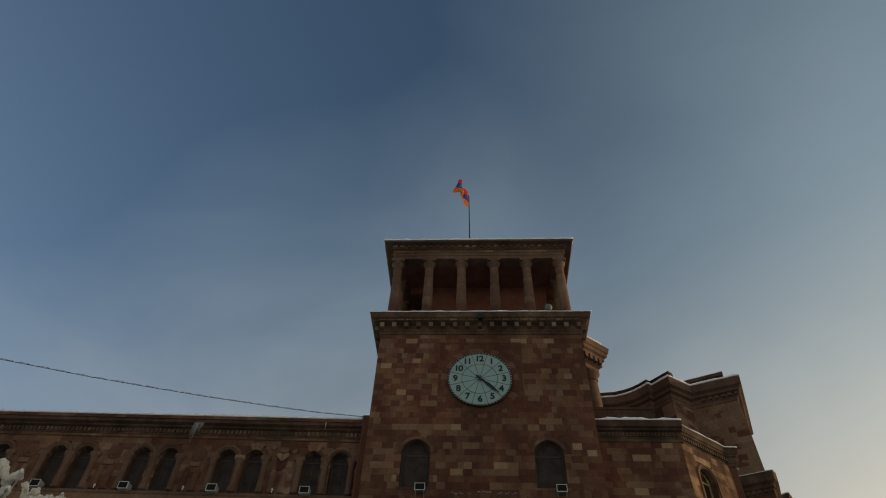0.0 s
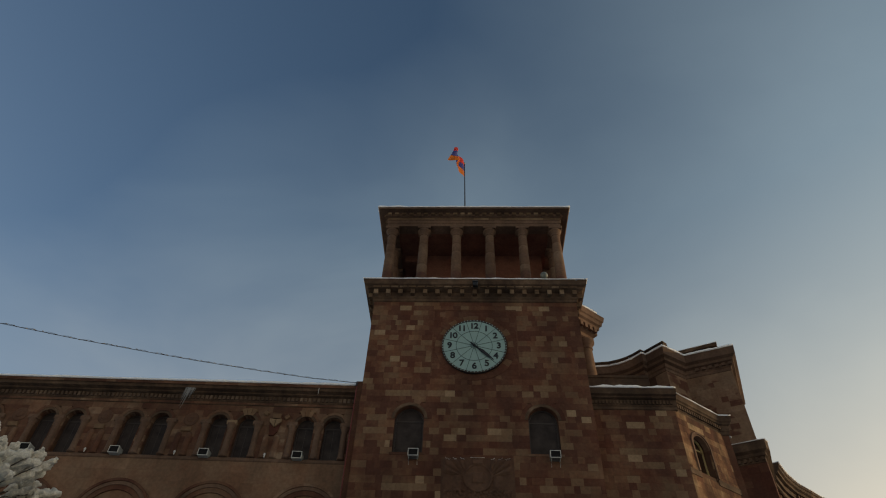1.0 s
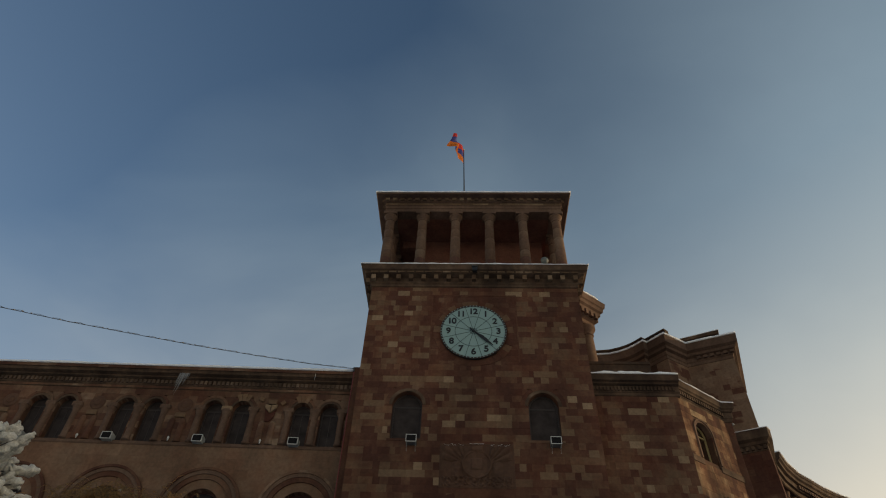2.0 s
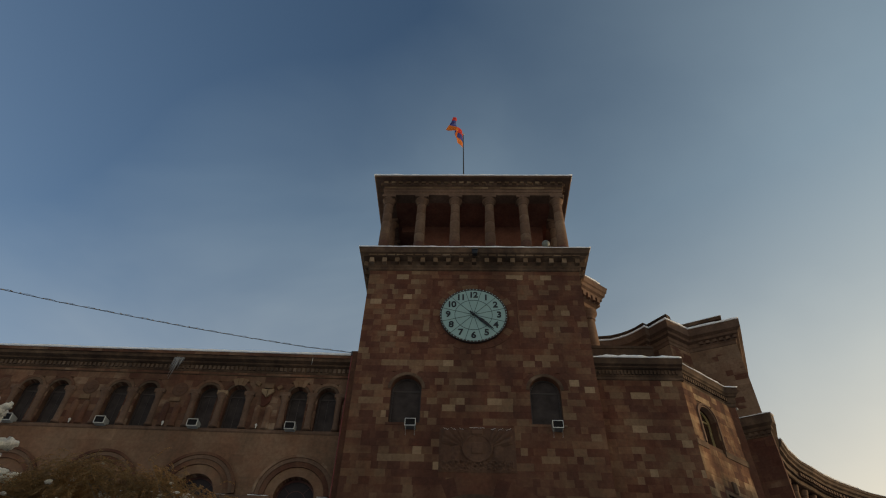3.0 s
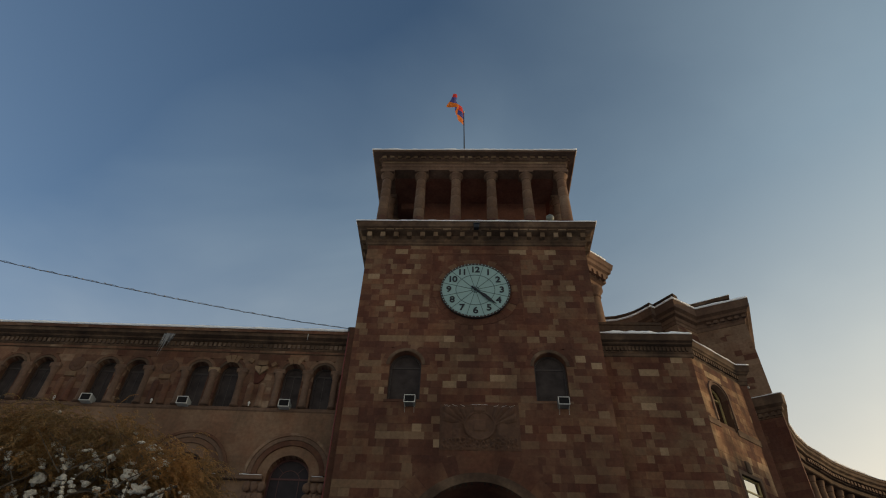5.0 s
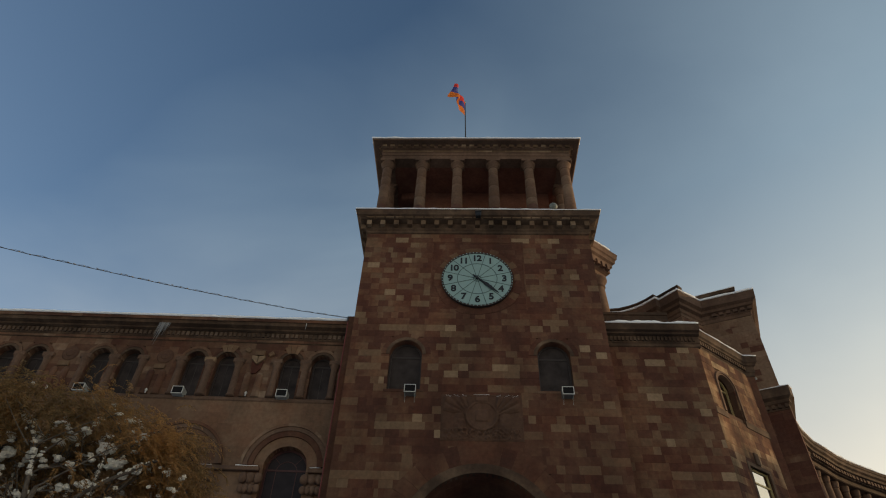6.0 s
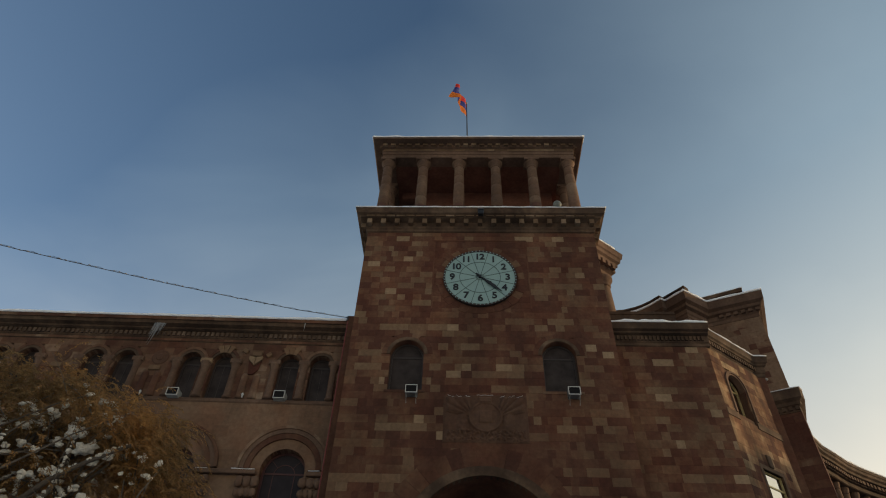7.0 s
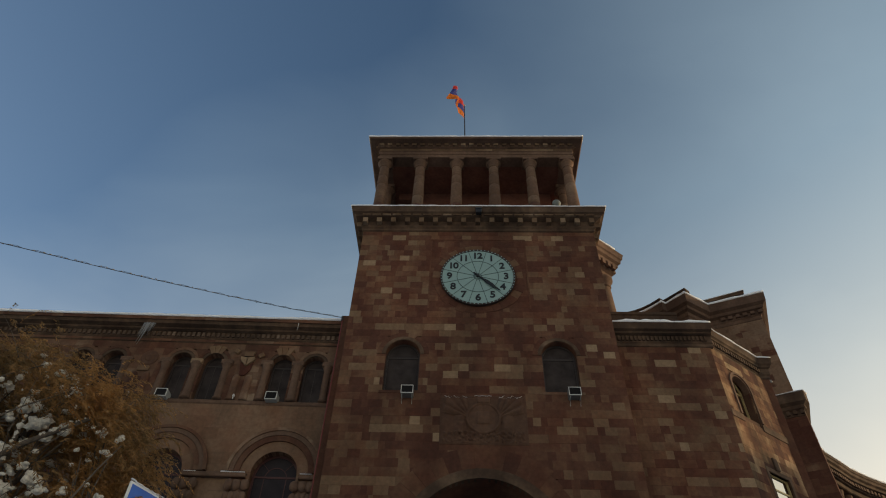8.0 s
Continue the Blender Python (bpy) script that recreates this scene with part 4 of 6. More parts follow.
for k in range(16):
    x = -0.34 + 0.045 * k + rnd.uniform(-0.02, 0.02)
    ln = (1.75 - 2.2 * abs(k - 5) / 16) * rnd.uniform(0.65, 1.2)
    part("spike", tube(bmesh.new(), [(x, 0.03 * rnd.random(), 0), (x - 0.04 * ln, 0.02, -0.4 * ln), (x - 0.12 * ln, 0.02, -ln)], [0.03, 0.022, 0.004], 6), m_ice, ice, smooth=True)


def air_conditioner(m, yaw_depth=0.6, brackets=True, casing=None):
    ac = thing("air_conditioner", m, "white window air conditioner with a dark grille on brackets", "air conditioner", "air conditioners in the windows")
    part("casing", B(-0.29, 0.29, 0.04, yaw_depth, 0, 0.43, bevel=0.015), casing or m_casing, ac)
    fr = bmesh.new()
    for a in ((-0.29, -0.26, 0, 0.43), (0.26, 0.29, 0, 0.43), (-0.26, 0.26, 0.0, 0.03), (-0.26, 0.26, 0.4, 0.43)):
        box(fr, a[0], a[1], 0.0, 0.04, a[2], a[3])
    part("front_frame", fr, m_white, ac)
    part("grille", B(-0.26, 0.26, 0.012, 0.045, 0.03, 0.4), m_grille, ac)
    for i in range(7):
        part("fin", B(-0.26, 0.26, 0.008, 0.016, 0.075 + 0.046 * i, 0.08 + 0.046 * i), m_grille, ac)
    if brackets:
        for x in (-0.24, 0.24):
            part("bracket", tube(bmesh.new(), [(x, yaw_depth + 0.1, -0.03), (x, 0.05, -0.03), (x, yaw_depth - 0.15, -0.4)], 0.015, 6), m_dull_white, ac)
    return ac


air_conditioner(pose(-3.48, 33.55, 18.22), 0.5)
air_conditioner(pose(4.38, 33.55, 18.22), 0.5)
for i, s in enumerate([-3.0, -8.5, -13.75, -19.05]):
    air_conditioner(WM @ pose(s, -0.42, 18.74), 0.6, False, m_dull_white)

# ---- right block beside the tower ----
BA = 37.5
ca, sa = math.cos(radians(BA)), math.sin(radians(BA))
K0, K1 = (12.0, 35.3), (12.0 + 4.7 * ca, 35.3 + 4.7 * sa)
block = thing("corner_block", pose(0, 0, 0), "tuff corner block whose turned side catches warm sun", "building")
BF = pose(12.13, 35.3, 0)                      # front, counted to the left
BS = pose(12.13, 35.3, 0, 0, 0, BA)            # sunny side
side_holes = [(1.05, 2.45, 18.75, 21.2), (1.55, 3.2, 12.6, 16.0)]
front_b = part("front_wall", B(-5.2, 0.0, 0.05, 0.8, 0, 23.0), m_joint, block)
place(front_b, BF)
side_b = part("side_wall", backing(bmesh.new(), 0.0, 4.7, 0, 23.0, 0.05, 0.8, side_holes), m_joint, block, "side wall of brown tuff with warm dapples of sun put into its tones")
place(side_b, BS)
block_path = [(6.95, 35.3), K0, K1, (K1[0] - 4.5 * sa, K1[1] + 4.5 * ca)]
front_profile = [(0.0, 22.3), (0.06, 22.34), (0.06, 22.5), (0.12, 22.56), (0.12, 22.95), (0.32, 23.0), (0.36, 23.08), (0.52, 23.14), (0.56, 23.3), (0.62, 23.5), (-0.3, 23.5), (-0.3, 22.3)]
side_profile = [(0.0, 22.24), (0.05, 22.28), (0.05, 22.46), (0.1, 22.52), (0.1, 22.88), (0.2, 22.94), (0.22, 23.02), (0.3, 23.1), (0.32, 23.28), (0.36, 23.46), (-0.3, 23.46), (-0.3, 22.24)]
front_line = [(6.95, 35.3), (12.3, 35.3)]
side_line = [(12.0 + 0.12 * ca, 35.3 + 0.12 * sa), K1]
bcorn = part("cornice", sweep(bmesh.new(), front_line, front_profile), m_dark_trim, block, "moulded cornice with small dentils")
scorn = part("cornice", sweep(bmesh.new(), side_line, side_profile), m_dark_trim, block, "shallower moulded cornice on the sunny side")
# the sunny side ends at a narrow pier that faces the square again
PX, PY = K1[0] + 0.4, K1[1] - 0.1
part("end_pier", B(PX - 0.42, PX, PY, PY + 2.0, 0, 22.6, bevel=0.01), m_wall, block, "narrow shaded end pier")
part("cornice_end", sweep(bmesh.new(), [(PX - 0.5, PY), (PX, PY), (PX, PY + 4.0)], side_profile), m_dark_trim, block)
snow_strip(block, [(PX - 0.5, PY), (PX + 0.36, PY)], 0.37, 23.463, 0.3, 0.16, 44)
dentils(bcorn, block_path[:2], 0.12, 22.62, 22.9, 0.22, 0.12, 0.09, m_dark_trim, "dentil")
dentils(scorn, side_line, 0.1, 22.56, 22.82, 0.22, 0.12, 0.1, m_dark_trim, "dentil")
rb = bmesh.new()
slab(rb, [(6.95, 34.9), (12.1, 34.9), (K1[0] + 0.2, K1[1] - 0.2), block_path[3], (6.95, 43)], 23.46, 23.54)
part("roof", rb, m_roof, block)
rear = bmesh.new()
sweep(rear, [K1, block_path[3], (6.95, 43.0)], [(0, 0), (0, 23.2), (-0.6, 23.2), (-0.6, 0)])
part("rear_walls", rear, m_wall, block)
part("parapet", sweep(bmesh.new(), [(6.95, 36.2), (11.3, 36.2)], [(0, 23.5), (0, 25.2), (0.06, 25.24), (0.06, 25.42), (-0.4, 25.42), (-0.4, 23.5)]), m_dark_trim, block)
snow_strip(block, front_line, 0.65, 23.503, 0.5, 0.24, 41)
snow_strip(block, side_line, 0.39, 23.463, 0.3, 0.13, 42, gap=0.35)
win = arched_window(block, 1.75, 18.75, 20.5, 0.7, 0.45, BS, m_bright_frame, 0, glass=m_mirror_glass)
for o in (ring(bmesh.new(), 1.75, 20.5, 0.7, 0.79, -0.03, 0.3, steps=18), ring(bmesh.new(), 1.75, 20.5, 0.8, 0.92, -0.08, 0.2, steps=18)):
    part("archivolt", o, m_trim, win)
for x0, x1 in ((0.83, 0.95), (2.55, 2.67)):
    part("jamb", B(x0, x1, -0.08, 0.2, 18.75, 20.5), m_trim, win)
for a, b in ((0.0, 1.0), (2.5, 4.7)):
    place(part("string_course", B(a, b, -0.05, 0.1, 18.33, 18.72, bevel=0.02), m_dark_trim, block), BS)
low = part("window", B(1.5, 3.25, 0.15, 0.2, 15.9, 16.05), m_bright_frame, block, "tall window with a sunlit metal frame")
place(low, BS)
for x in (1.5, 3.15):
    part("mullion", B(x, x + 0.1, 0.12, 0.22, 12.6, 16.0), m_bright_frame, low)
for z in (13.9, 15.2):
    part("transom", B(1.55, 3.2, 0.14, 0.21, z, z + 0.09), m_bright_frame, low)
pane = part("pane", B(1.55, 3.2, 0.17, 0.18, 12.6, 15.95), m_mirror_glass, low)
pane.visible_shadow = False
sb_ = bmesh.new()
for a in ((1.35, 1.55, 12.6, 16.2), (3.2, 3.4, 12.6, 16.2), (1.55, 3.2, 16.0, 16.2)):
    box(sb_, a[0], a[1], -0.02, 0.25, a[2], a[3])
part("surround", sb_, m_dark_trim, low)
part("keystone", B(2.2, 2.55, -0.09, 0.2, 16.2, 16.85, bevel=0.03), m_dark_trim, low)
place(part("room_back", B(0.3, 4.3, 1.8, 1.9, 12, 22), m_inside, block), BS)

corner_lamp = thing("corner_lamp", pose(PX, PY + 0.25, 22.32), "small weathered lamp on a bracket beside the cornice", "lamp")
part("bracket", tube(bmesh.new(), [(0, 0, 0), (0.08, 0, 0.03), (0.15, 0, 0.02)], 0.02, 6), m_steel, corner_lamp)
part("head", lathe(bmesh.new(), [(0.02, 0.06), (0.075, 0.02), (0.09, -0.07), (0.03, -0.1)], 12, (0.17, 0, 0)), m_dull_white, corner_lamp, smooth=True)

# ---- turned pavilion behind the tower ----
pav = thing("roof_pavilion", pose(0, 0, 0), "sunlit column and cornice of a turned roof pavilion", "building")
PA = 38.0
pc, ps = math.cos(radians(PA)), math.sin(radians(PA))
P1 = (9.5 - 0.75 * (pc + ps), 37.45 - 0.75 * (ps - pc))
pav_path = [(P1[0] - 6 * pc, P1[1] - 6 * ps), P1, (P1[0] - 6 * ps, P1[1] + 6 * pc)]
pav_path[0] = (P1[0] - 2.0 * pc, P1[1] - 2.0 * ps)
part("cornice", sweep(bmesh.new(), pav_path, [(0.0, 29.2), (0.08, 29.26), (0.08, 29.55), (0.3, 29.72), (0.3, 30.12), (0.44, 30.2), (0.46, 30.42), (0.6, 30.55), (0.64, 30.8), (0.72, 30.9), (0.76, 31.16), (0.8, 31.3), (-0.5, 31.3), (-0.5, 29.2)]), m_trim, pav)
dentils(pav, pav_path[:2], 0.3, 29.74, 30.16, 0.52, 0.26, 0.24, m_trim, "bracket")
cx_, cy_ = P1[0] - 0.36 * (pc + ps), P1[1] - 0.36 * (ps - pc)
part("column", lathe(bmesh.new(), [(0.46, 23.6), (0.45, 26.5), (0.38, 28.5)], 22, (cx_, cy_, 0)), m_column, pav, smooth=True)
part("capital", lathe(bmesh.new(), [(0.38, 28.45), (0.46, 28.55), (0.4, 28.62), (0.46, 28.8), (0.62, 29.05), (0.62, 29.22)], 22, (cx_, cy_, 0)), m_trim, pav, smooth=True)
snow_strip(pav, pav_path[:2], 0.82, 31.303, 0.5, 0.24, 51)

# ---- far corner tower with a zigzag cornice ----
far = thing("corner_tower", pose(0, 0, 0), "brown tuff corner tower with a folded snow-edged cornice", "building")
FZ = 33.1
far_path = [(7.5, 46.4), (9.0, 46.3), (10.4, 46.15), (11.6, 45.98), (12.32, 45.67), (12.82, 45.35), (13.28, 44.93), (13.95, 44.12), (14.3, 44.36), (15.4, 43.1), (17.47, 44.42), (21.03, 42.9), (24.2, 50.5)]
part("upper_wall", sweep(bmesh.new(), far_path, [(-0.75, 24.4), (-0.75, 32.0), (-1.5, 32.0), (-1.5, 24.4)]), m_joint, far)
fcorn = part("cornice", sweep(bmesh.new(), far_path, [(-0.75, 31.3), (-0.68, 31.36), (-0.68, 31.6), (-0.6, 31.7), (-0.6, 32.0), (-0.35, 32.1), (-0.3, 32.3), (-0.06, 32.45), (-0.04, 32.75), (0.0, FZ), (-1.4, FZ), (-1.4, 31.3)]), m_trim, far)
dentils(fcorn, far_path[10:12], -0.6, 31.75, 31.98, 0.55, 0.3, 0.2, m_trim, "bracket", skip=2.2)
snow_strip(far, far_path[:-1], 0.05, FZ + 0.003, 0.26, 0.26, 61, uneven=0.35)
part("parapet", sweep(bmesh.new(), far_path[:10], [(-0.3, FZ), (-0.3, FZ + 0.5), (-0.22, FZ + 0.53), (-0.22, FZ + 0.66), (-0.8, FZ + 0.66), (-0.8, FZ)]), m_dark_trim, far)
part("attic", sweep(bmesh.new(), [(16.2, 46.1), (17.5, 45.45), (20.35, 44.1), (22.5, 49.3)], [(-0.5, FZ), (-0.5, 34.0), (-0.05, 34.1), (0.0, 34.35), (-1.2, 34.35), (-1.2, FZ)]), m_dark_trim, far)
snow_strip(far, [(17.5, 45.45), (20.35, 44.1)], 0.02, 34.353, 0.3, 0.07, 62)
far_low = [(12.0, 47.3), (20.82, 43.08), (21.25, 43.6), (24.4, 51.0)]
part("lower_wall", sweep(bmesh.new(), far_low, [(-0.5, 0), (-0.5, 24.2), (-1.5, 24.2), (-1.5, 0)]), m_joint, far)
lcorn = part("ledge", sweep(bmesh.new(), far_low, [(-0.5, 23.4), (-0.44, 23.45), (-0.44, 23.8), (-0.3, 23.9), (-0.28, 24.1), (-0.04, 24.25), (0.0, 24.9), (-1.4, 24.9), (-1.4, 23.4)]), m_dark_trim, far)
dentils(lcorn, far_low[:2], -0.44, 23.55, 23.82, 0.4, 0.2, 0.13, m_dark_trim, "dentil", skip=2.5)
snow_strip(far, far_low[:3], 0.03, 24.9, 0.3, 0.1, 63)
fr_ = bmesh.new()
slab(fr_, [(8, 47.4), (13.8, 46.0), (15.4, 45.0), (17.5, 46.0), (20.6, 44.6), (23.5, 51), (8, 53)], 32.6, 32.9)
part("roof", fr_, m_roof, far)
part("rear_walls", sweep(bmesh.new(), [(23.6, 50.8), (8.0, 53.0), (8.0, 47.0)], [(0, 0), (0, 32.7), (-0.8, 32.7), (-0.8, 0)]), m_wall, far)

# ---- curved colonnade running off beyond ----
col_thing = thing("curved_colonnade", pose(0, 0, 0), "long curved facade with tall columns and a snowy cornice", "building")
gs = 1.3          # this range stands taller than the wing


def gz(z):
    return 2.03 + gs * (z - 2.03)


def scaled(profile):
    return [(gs * o, gz(z) if z else 0.0) for o, z in profile]


GZ = gz(24.35)
curve_path = [(29.1, 58.3), (30.7, 60.6), (32.5, 62.6), (34.4, 64.2), (36.2, 65.8), (38.2, 67.2), (40.2, 68.4), (42.5, 69.7), (48.4, 72.2), (54.9, 74.0), (62.7, 74.6), (73.1, 72.8), (83.5, 67.1), (91.3, 58.0), (95.2, 46.9), (96.5, 31.3), (93.9, 13.1), (86.1, -7.7)]
gcorn = part("cornice", sweep(bmesh.new(), curve_path, scaled([(-0.7, 22.75), (-0.62, 22.8), (-0.62, 23.1), (-0.45, 23.15), (-0.45, 23.55), (-0.25, 23.62), (-0.22, 23.8), (-0.08, 23.9), (-0.06, 24.1), (0.0, 24.16), (0.0, 24.35), (-1.6, 24.35), (-1.6, 22.75)])), m_dark_trim, col_thing)
dentils(gcorn, curve_path[2:9], -0.45 * gs, gz(23.22), gz(23.48), 0.5, 0.27, 0.22, m_trim, "dentil")
snow_strip(col_thing, curve_path, 0.05, GZ, 0.6, 0.24, 71, gap=0.42, step=0.6)
part("rear_wall", sweep(bmesh.new(), curve_path, scaled([(-2.6, 0), (-2.6, 23.8), (-3.2, 23.8), (-3.2, 0)])), m_wall, col_thing)
gr = bmesh.new()
sweep(gr, curve_path, scaled([(-1.4, 23.7), (-1.4, 24.2), (-3.2, 24.6), (-9, 24.6), (-9, 23.7)]))
part("roof", gr, m_roof, col_thing)
line = offset_path(curve_path, -1.15 * gs, False)
dist = 0.6
for a, b in zip(line, line[1:]):
    ln = (b - a).length
    while dist < ln and a.x < 58:
        p = a.lerp(b, dist / ln)
        c = part("column", lathe(bmesh.new(), [(gs * r, gz(z)) for r, z in ((0.3, 12.0), (0.29, 16.0), (0.25, 22.3))], 16, (p.x, p.y, 0)), m_column, col_thing, smooth=True)
        part("capital", lathe(bmesh.new(), [(gs * r, gz(z)) for r, z in ((0.25, 22.25), (0.29, 22.3), (0.27, 22.36), (0.34, 22.62), (0.36, 22.76))], 12, (p.x, p.y, 0)), m_trim, c, smooth=True)
        dist += 1.35 * gs
    dist -= ln
part("stylobate", sweep(bmesh.new(), curve_path, scaled([(0.0, 0), (0.0, 12.0), (-2.6, 12.0), (-2.6, 0)])), m_wall, col_thing)

# ---- flag, lamps and cable on the roofs ----
FX, FY = -0.72, 40.3
flag = thing("flag", pose(FX, FY, 40.08), "red, blue and orange striped flag on a thin dark pole", "flag")
part("pole", tube(bmesh.new(), [(0, 0, 0), (-0.05, 0, 8), (-0.12, 0, 14.15)], [0.07, 0.06, 0.04], 10), m_wire, flag, smooth=True)
part("finial", lathe(bmesh.new(), [(0.02, 14.1), (0.08, 14.18), (0.07, 14.28), (0.01, 14.34)], 10, (-0.12, 0, 0)), m_bright_frame, flag, smooth=True)


def cloth(name, colour):
    m, n, l, b = material(name)
    weave = add(n, "ShaderNodeTexNoise", Scale=30.0, Detail=3.0)
    r = ramp_of(n, [(0.3, [c * 0.85 for c in colour]), (0.7, colour)])
    l.new(weave.outputs["Fac"], r.inputs["Fac"])
    l.new(r.outputs["Color"], b.inputs["Base Color"])
    b.inputs["Roughness"].default_value = 0.7
    glow = n.new("ShaderNodeBsdfTranslucent")
    l.new(r.outputs["Color"], glow.inputs["Color"])
    mix = add(n, "ShaderNodeMixShader", Fac=0.3)
    l.new(b.outputs["BSDF"], mix.inputs[1])
    l.new(glow.outputs["BSDF"], mix.inputs[2])
    l.new(mix.outputs["Shader"], n["Material Output"].inputs["Surface"])
    return m


STRIPES = [("red_stripe", (0.62, 0.03, 0.02)), ("blue_stripe", (0.02, 0.035, 0.22)), ("orange_stripe", (0.65, 0.15, 0.012))]
HOIST, FLY = 2.3, 3.3


def flag_point(u, v):
    """u along the fly, v down the hoist, both 0 to 1."""
    w = 0.5 * u ** 0.7 * math.sin(8.5 * u + 2.2 * v) + 0.12 * u * math.sin(17 * u - 5 * v)
    along = Vector((-0.42, -0.85, 0.0)) * FLY * u * 0.85
    side = Vector((0.8, -0.38, 0.25)) * w
    drop = -HOIST * v * (1 - 0.35 * u) - 0.35 * u ** 1.6 + 0.3 * math.sin(4.5 * u + v) * u
    return Vector((-0.16, 0, 14.1)) + along + side + Vector((0, 0, drop))


for k, (nm, colr) in enumerate(STRIPES):
    bm = bmesh.new()
    nu, nv = 28, 5
    grid = [[bm.verts.new(flag_point(i / nu, (k + j / nv) / 3)) for j in range(nv + 1)] for i in range(nu + 1)]
    for i in range(nu):
        for j in range(nv):
            bm.faces.new((grid[i][j], grid[i + 1][j], grid[i + 1][j + 1], grid[i][j + 1]))
    part(nm, bm, cloth(nm, colr), flag, smooth=True)

dish = thing("round_floodlight", pose(4.9, 33.75, CORNICE_Z + 0.08), "round dull grey floodlight on the tower ledge", "lamp")
part("stand", B(-0.04, 0.04, -0.04, 0.04, -0.06, 0.6), m_steel, dish)
part("reflector", lathe(bmesh.new(), [(0.26, -0.02), (0.27, 0.06), (0.18, 0.18), (0.07, 0.23)], 24), m_lamp_face, dish, "dull grey round lamp face", smooth=True).matrix_basis = pose(0, -0.1, 0.72, 112, 0, 0)
part("lamp_core", lathe(bmesh.new(), [(0.09, -0.05), (0.09, 0.0)], 16), m_steel, dish, smooth=True).matrix_basis = pose(0, -0.1, 0.72, 112, 0, 0)
cam_lamp = thing("ledge_lamp", pose(0.05, 33.12, 30.74), "small dark lamp under the tower ledge", "lamp")
part("housing", B(-0.17, 0.17, -0.06, 0.25, -0.2, 0.14, bevel=0.04), m_black, cam_lamp)
part("cap", B(-0.2, 0.2, -0.1, 0.25, 0.15, 0.2, bevel=0.015), m_steel, cam_lamp)

cable = thing("overhead_cable", pose(-7.4, 34.7, 0, 0, 0, 36.9), "dark overhead cable with frozen lumps, slung from the wing roof", "cable")
CA = [(0.0, 23.62), (-3.0, 22.72), (-6.2, 21.9), (-9.5, 21.1), (-12.7, 20.4), (-15.3, 19.85), (-19.1, 19.15), (-26, 18.0), (-36, 16.8)]


def cable_point(s):
    for (a, za), (b, zb) in zip(CA, CA[1:]):
        if b <= s <= a:
            return za + (zb - za) * (s - a) / (b - a)
    return CA[-1][1]


part("wire", tube(bmesh.new(), [(s, 0, cable_point(s)) for s in [-0.4 * i for i in range(90)]], 0.015, 6), m_wire, cable)
part("wire", tube(bmesh.new(), [(-0.25 * i, 0.03 * math.sin(i * 1.9), cable_point(-0.25 * i) + 0.03 * math.cos(i * 1.9) + 0.03) for i in range(144)], 0.009, 5), m_wire, cable)
lump = bpy.data.meshes.new("lump")
lb = bmesh.new()
bmesh.ops.create_icosphere(lb, subdivisions=1, radius=0.032)
lb.to_mesh(lump)
lb.free()
lump.materials.append(m_ice)
rnd = random.Random(17)
for i in range(85):
    s = -0.3 - 0.3 * i + rnd.uniform(-0.1, 0.1)
    ob = new("lump", lump)
    ob.parent = cable
    ob.matrix_basis = pose(s, rnd.uniform(-0.03, 0.03), cable_point(s) + rnd.uniform(-0.01, 0.05)) @ Matrix.Diagonal((rnd.uniform(0.8, 2.2), 0.8, rnd.uniform(0.5, 1.0), 1))
part("hook", B(-0.06, 0.1, -0.06, 0.06, 23.4, 23.7), m_steel, cable)

# ---- street sign ----
SIGN = pose(-4.38, 14.6, 0.36, 0, 0, 66.5)
sign = thing("street_sign", SIGN, "blue metal sign with a white border on a grey post", "sign")
m_blue = plain("sign_blue", (0.012, 0.13, 0.52), 0.35, vary=0.08)
m_sign_white = plain("sign_white", (0.8, 0.79, 0.76), 0.45, vary=0.06)
part("panel", B(0.0, 0.56, 0.0, 0.025, 3.97, 4.61, bevel=0.008), m_sign_white, sign)
part("blue_face", B(0.028, 0.532, -0.005, 0.002, 3.998, 4.582), m_blue, sign)
part("symbol", ring(bmesh.new(), 0.22, 4.3, 0.08, 0.135, -0.01, -0.003, 0, 360, 24), m_sign_white, sign)
part("post", tube(bmesh.new(), [(0.3, 0.06, -0.36), (0.3, 0.06, 4.5)], 0.03, 10), m_steel, sign, smooth=True)
rnd = random.Random(23)
part("snow", tube(bmesh.new(), [(0.028 * i, 0.01, 4.62 + rnd.uniform(-0.01, 0.01)) for i in range(21)], [0.009 + rnd.uniform(-0.005, 0.006) for i in range(21)], 6), m_snow, sign, smooth=True)


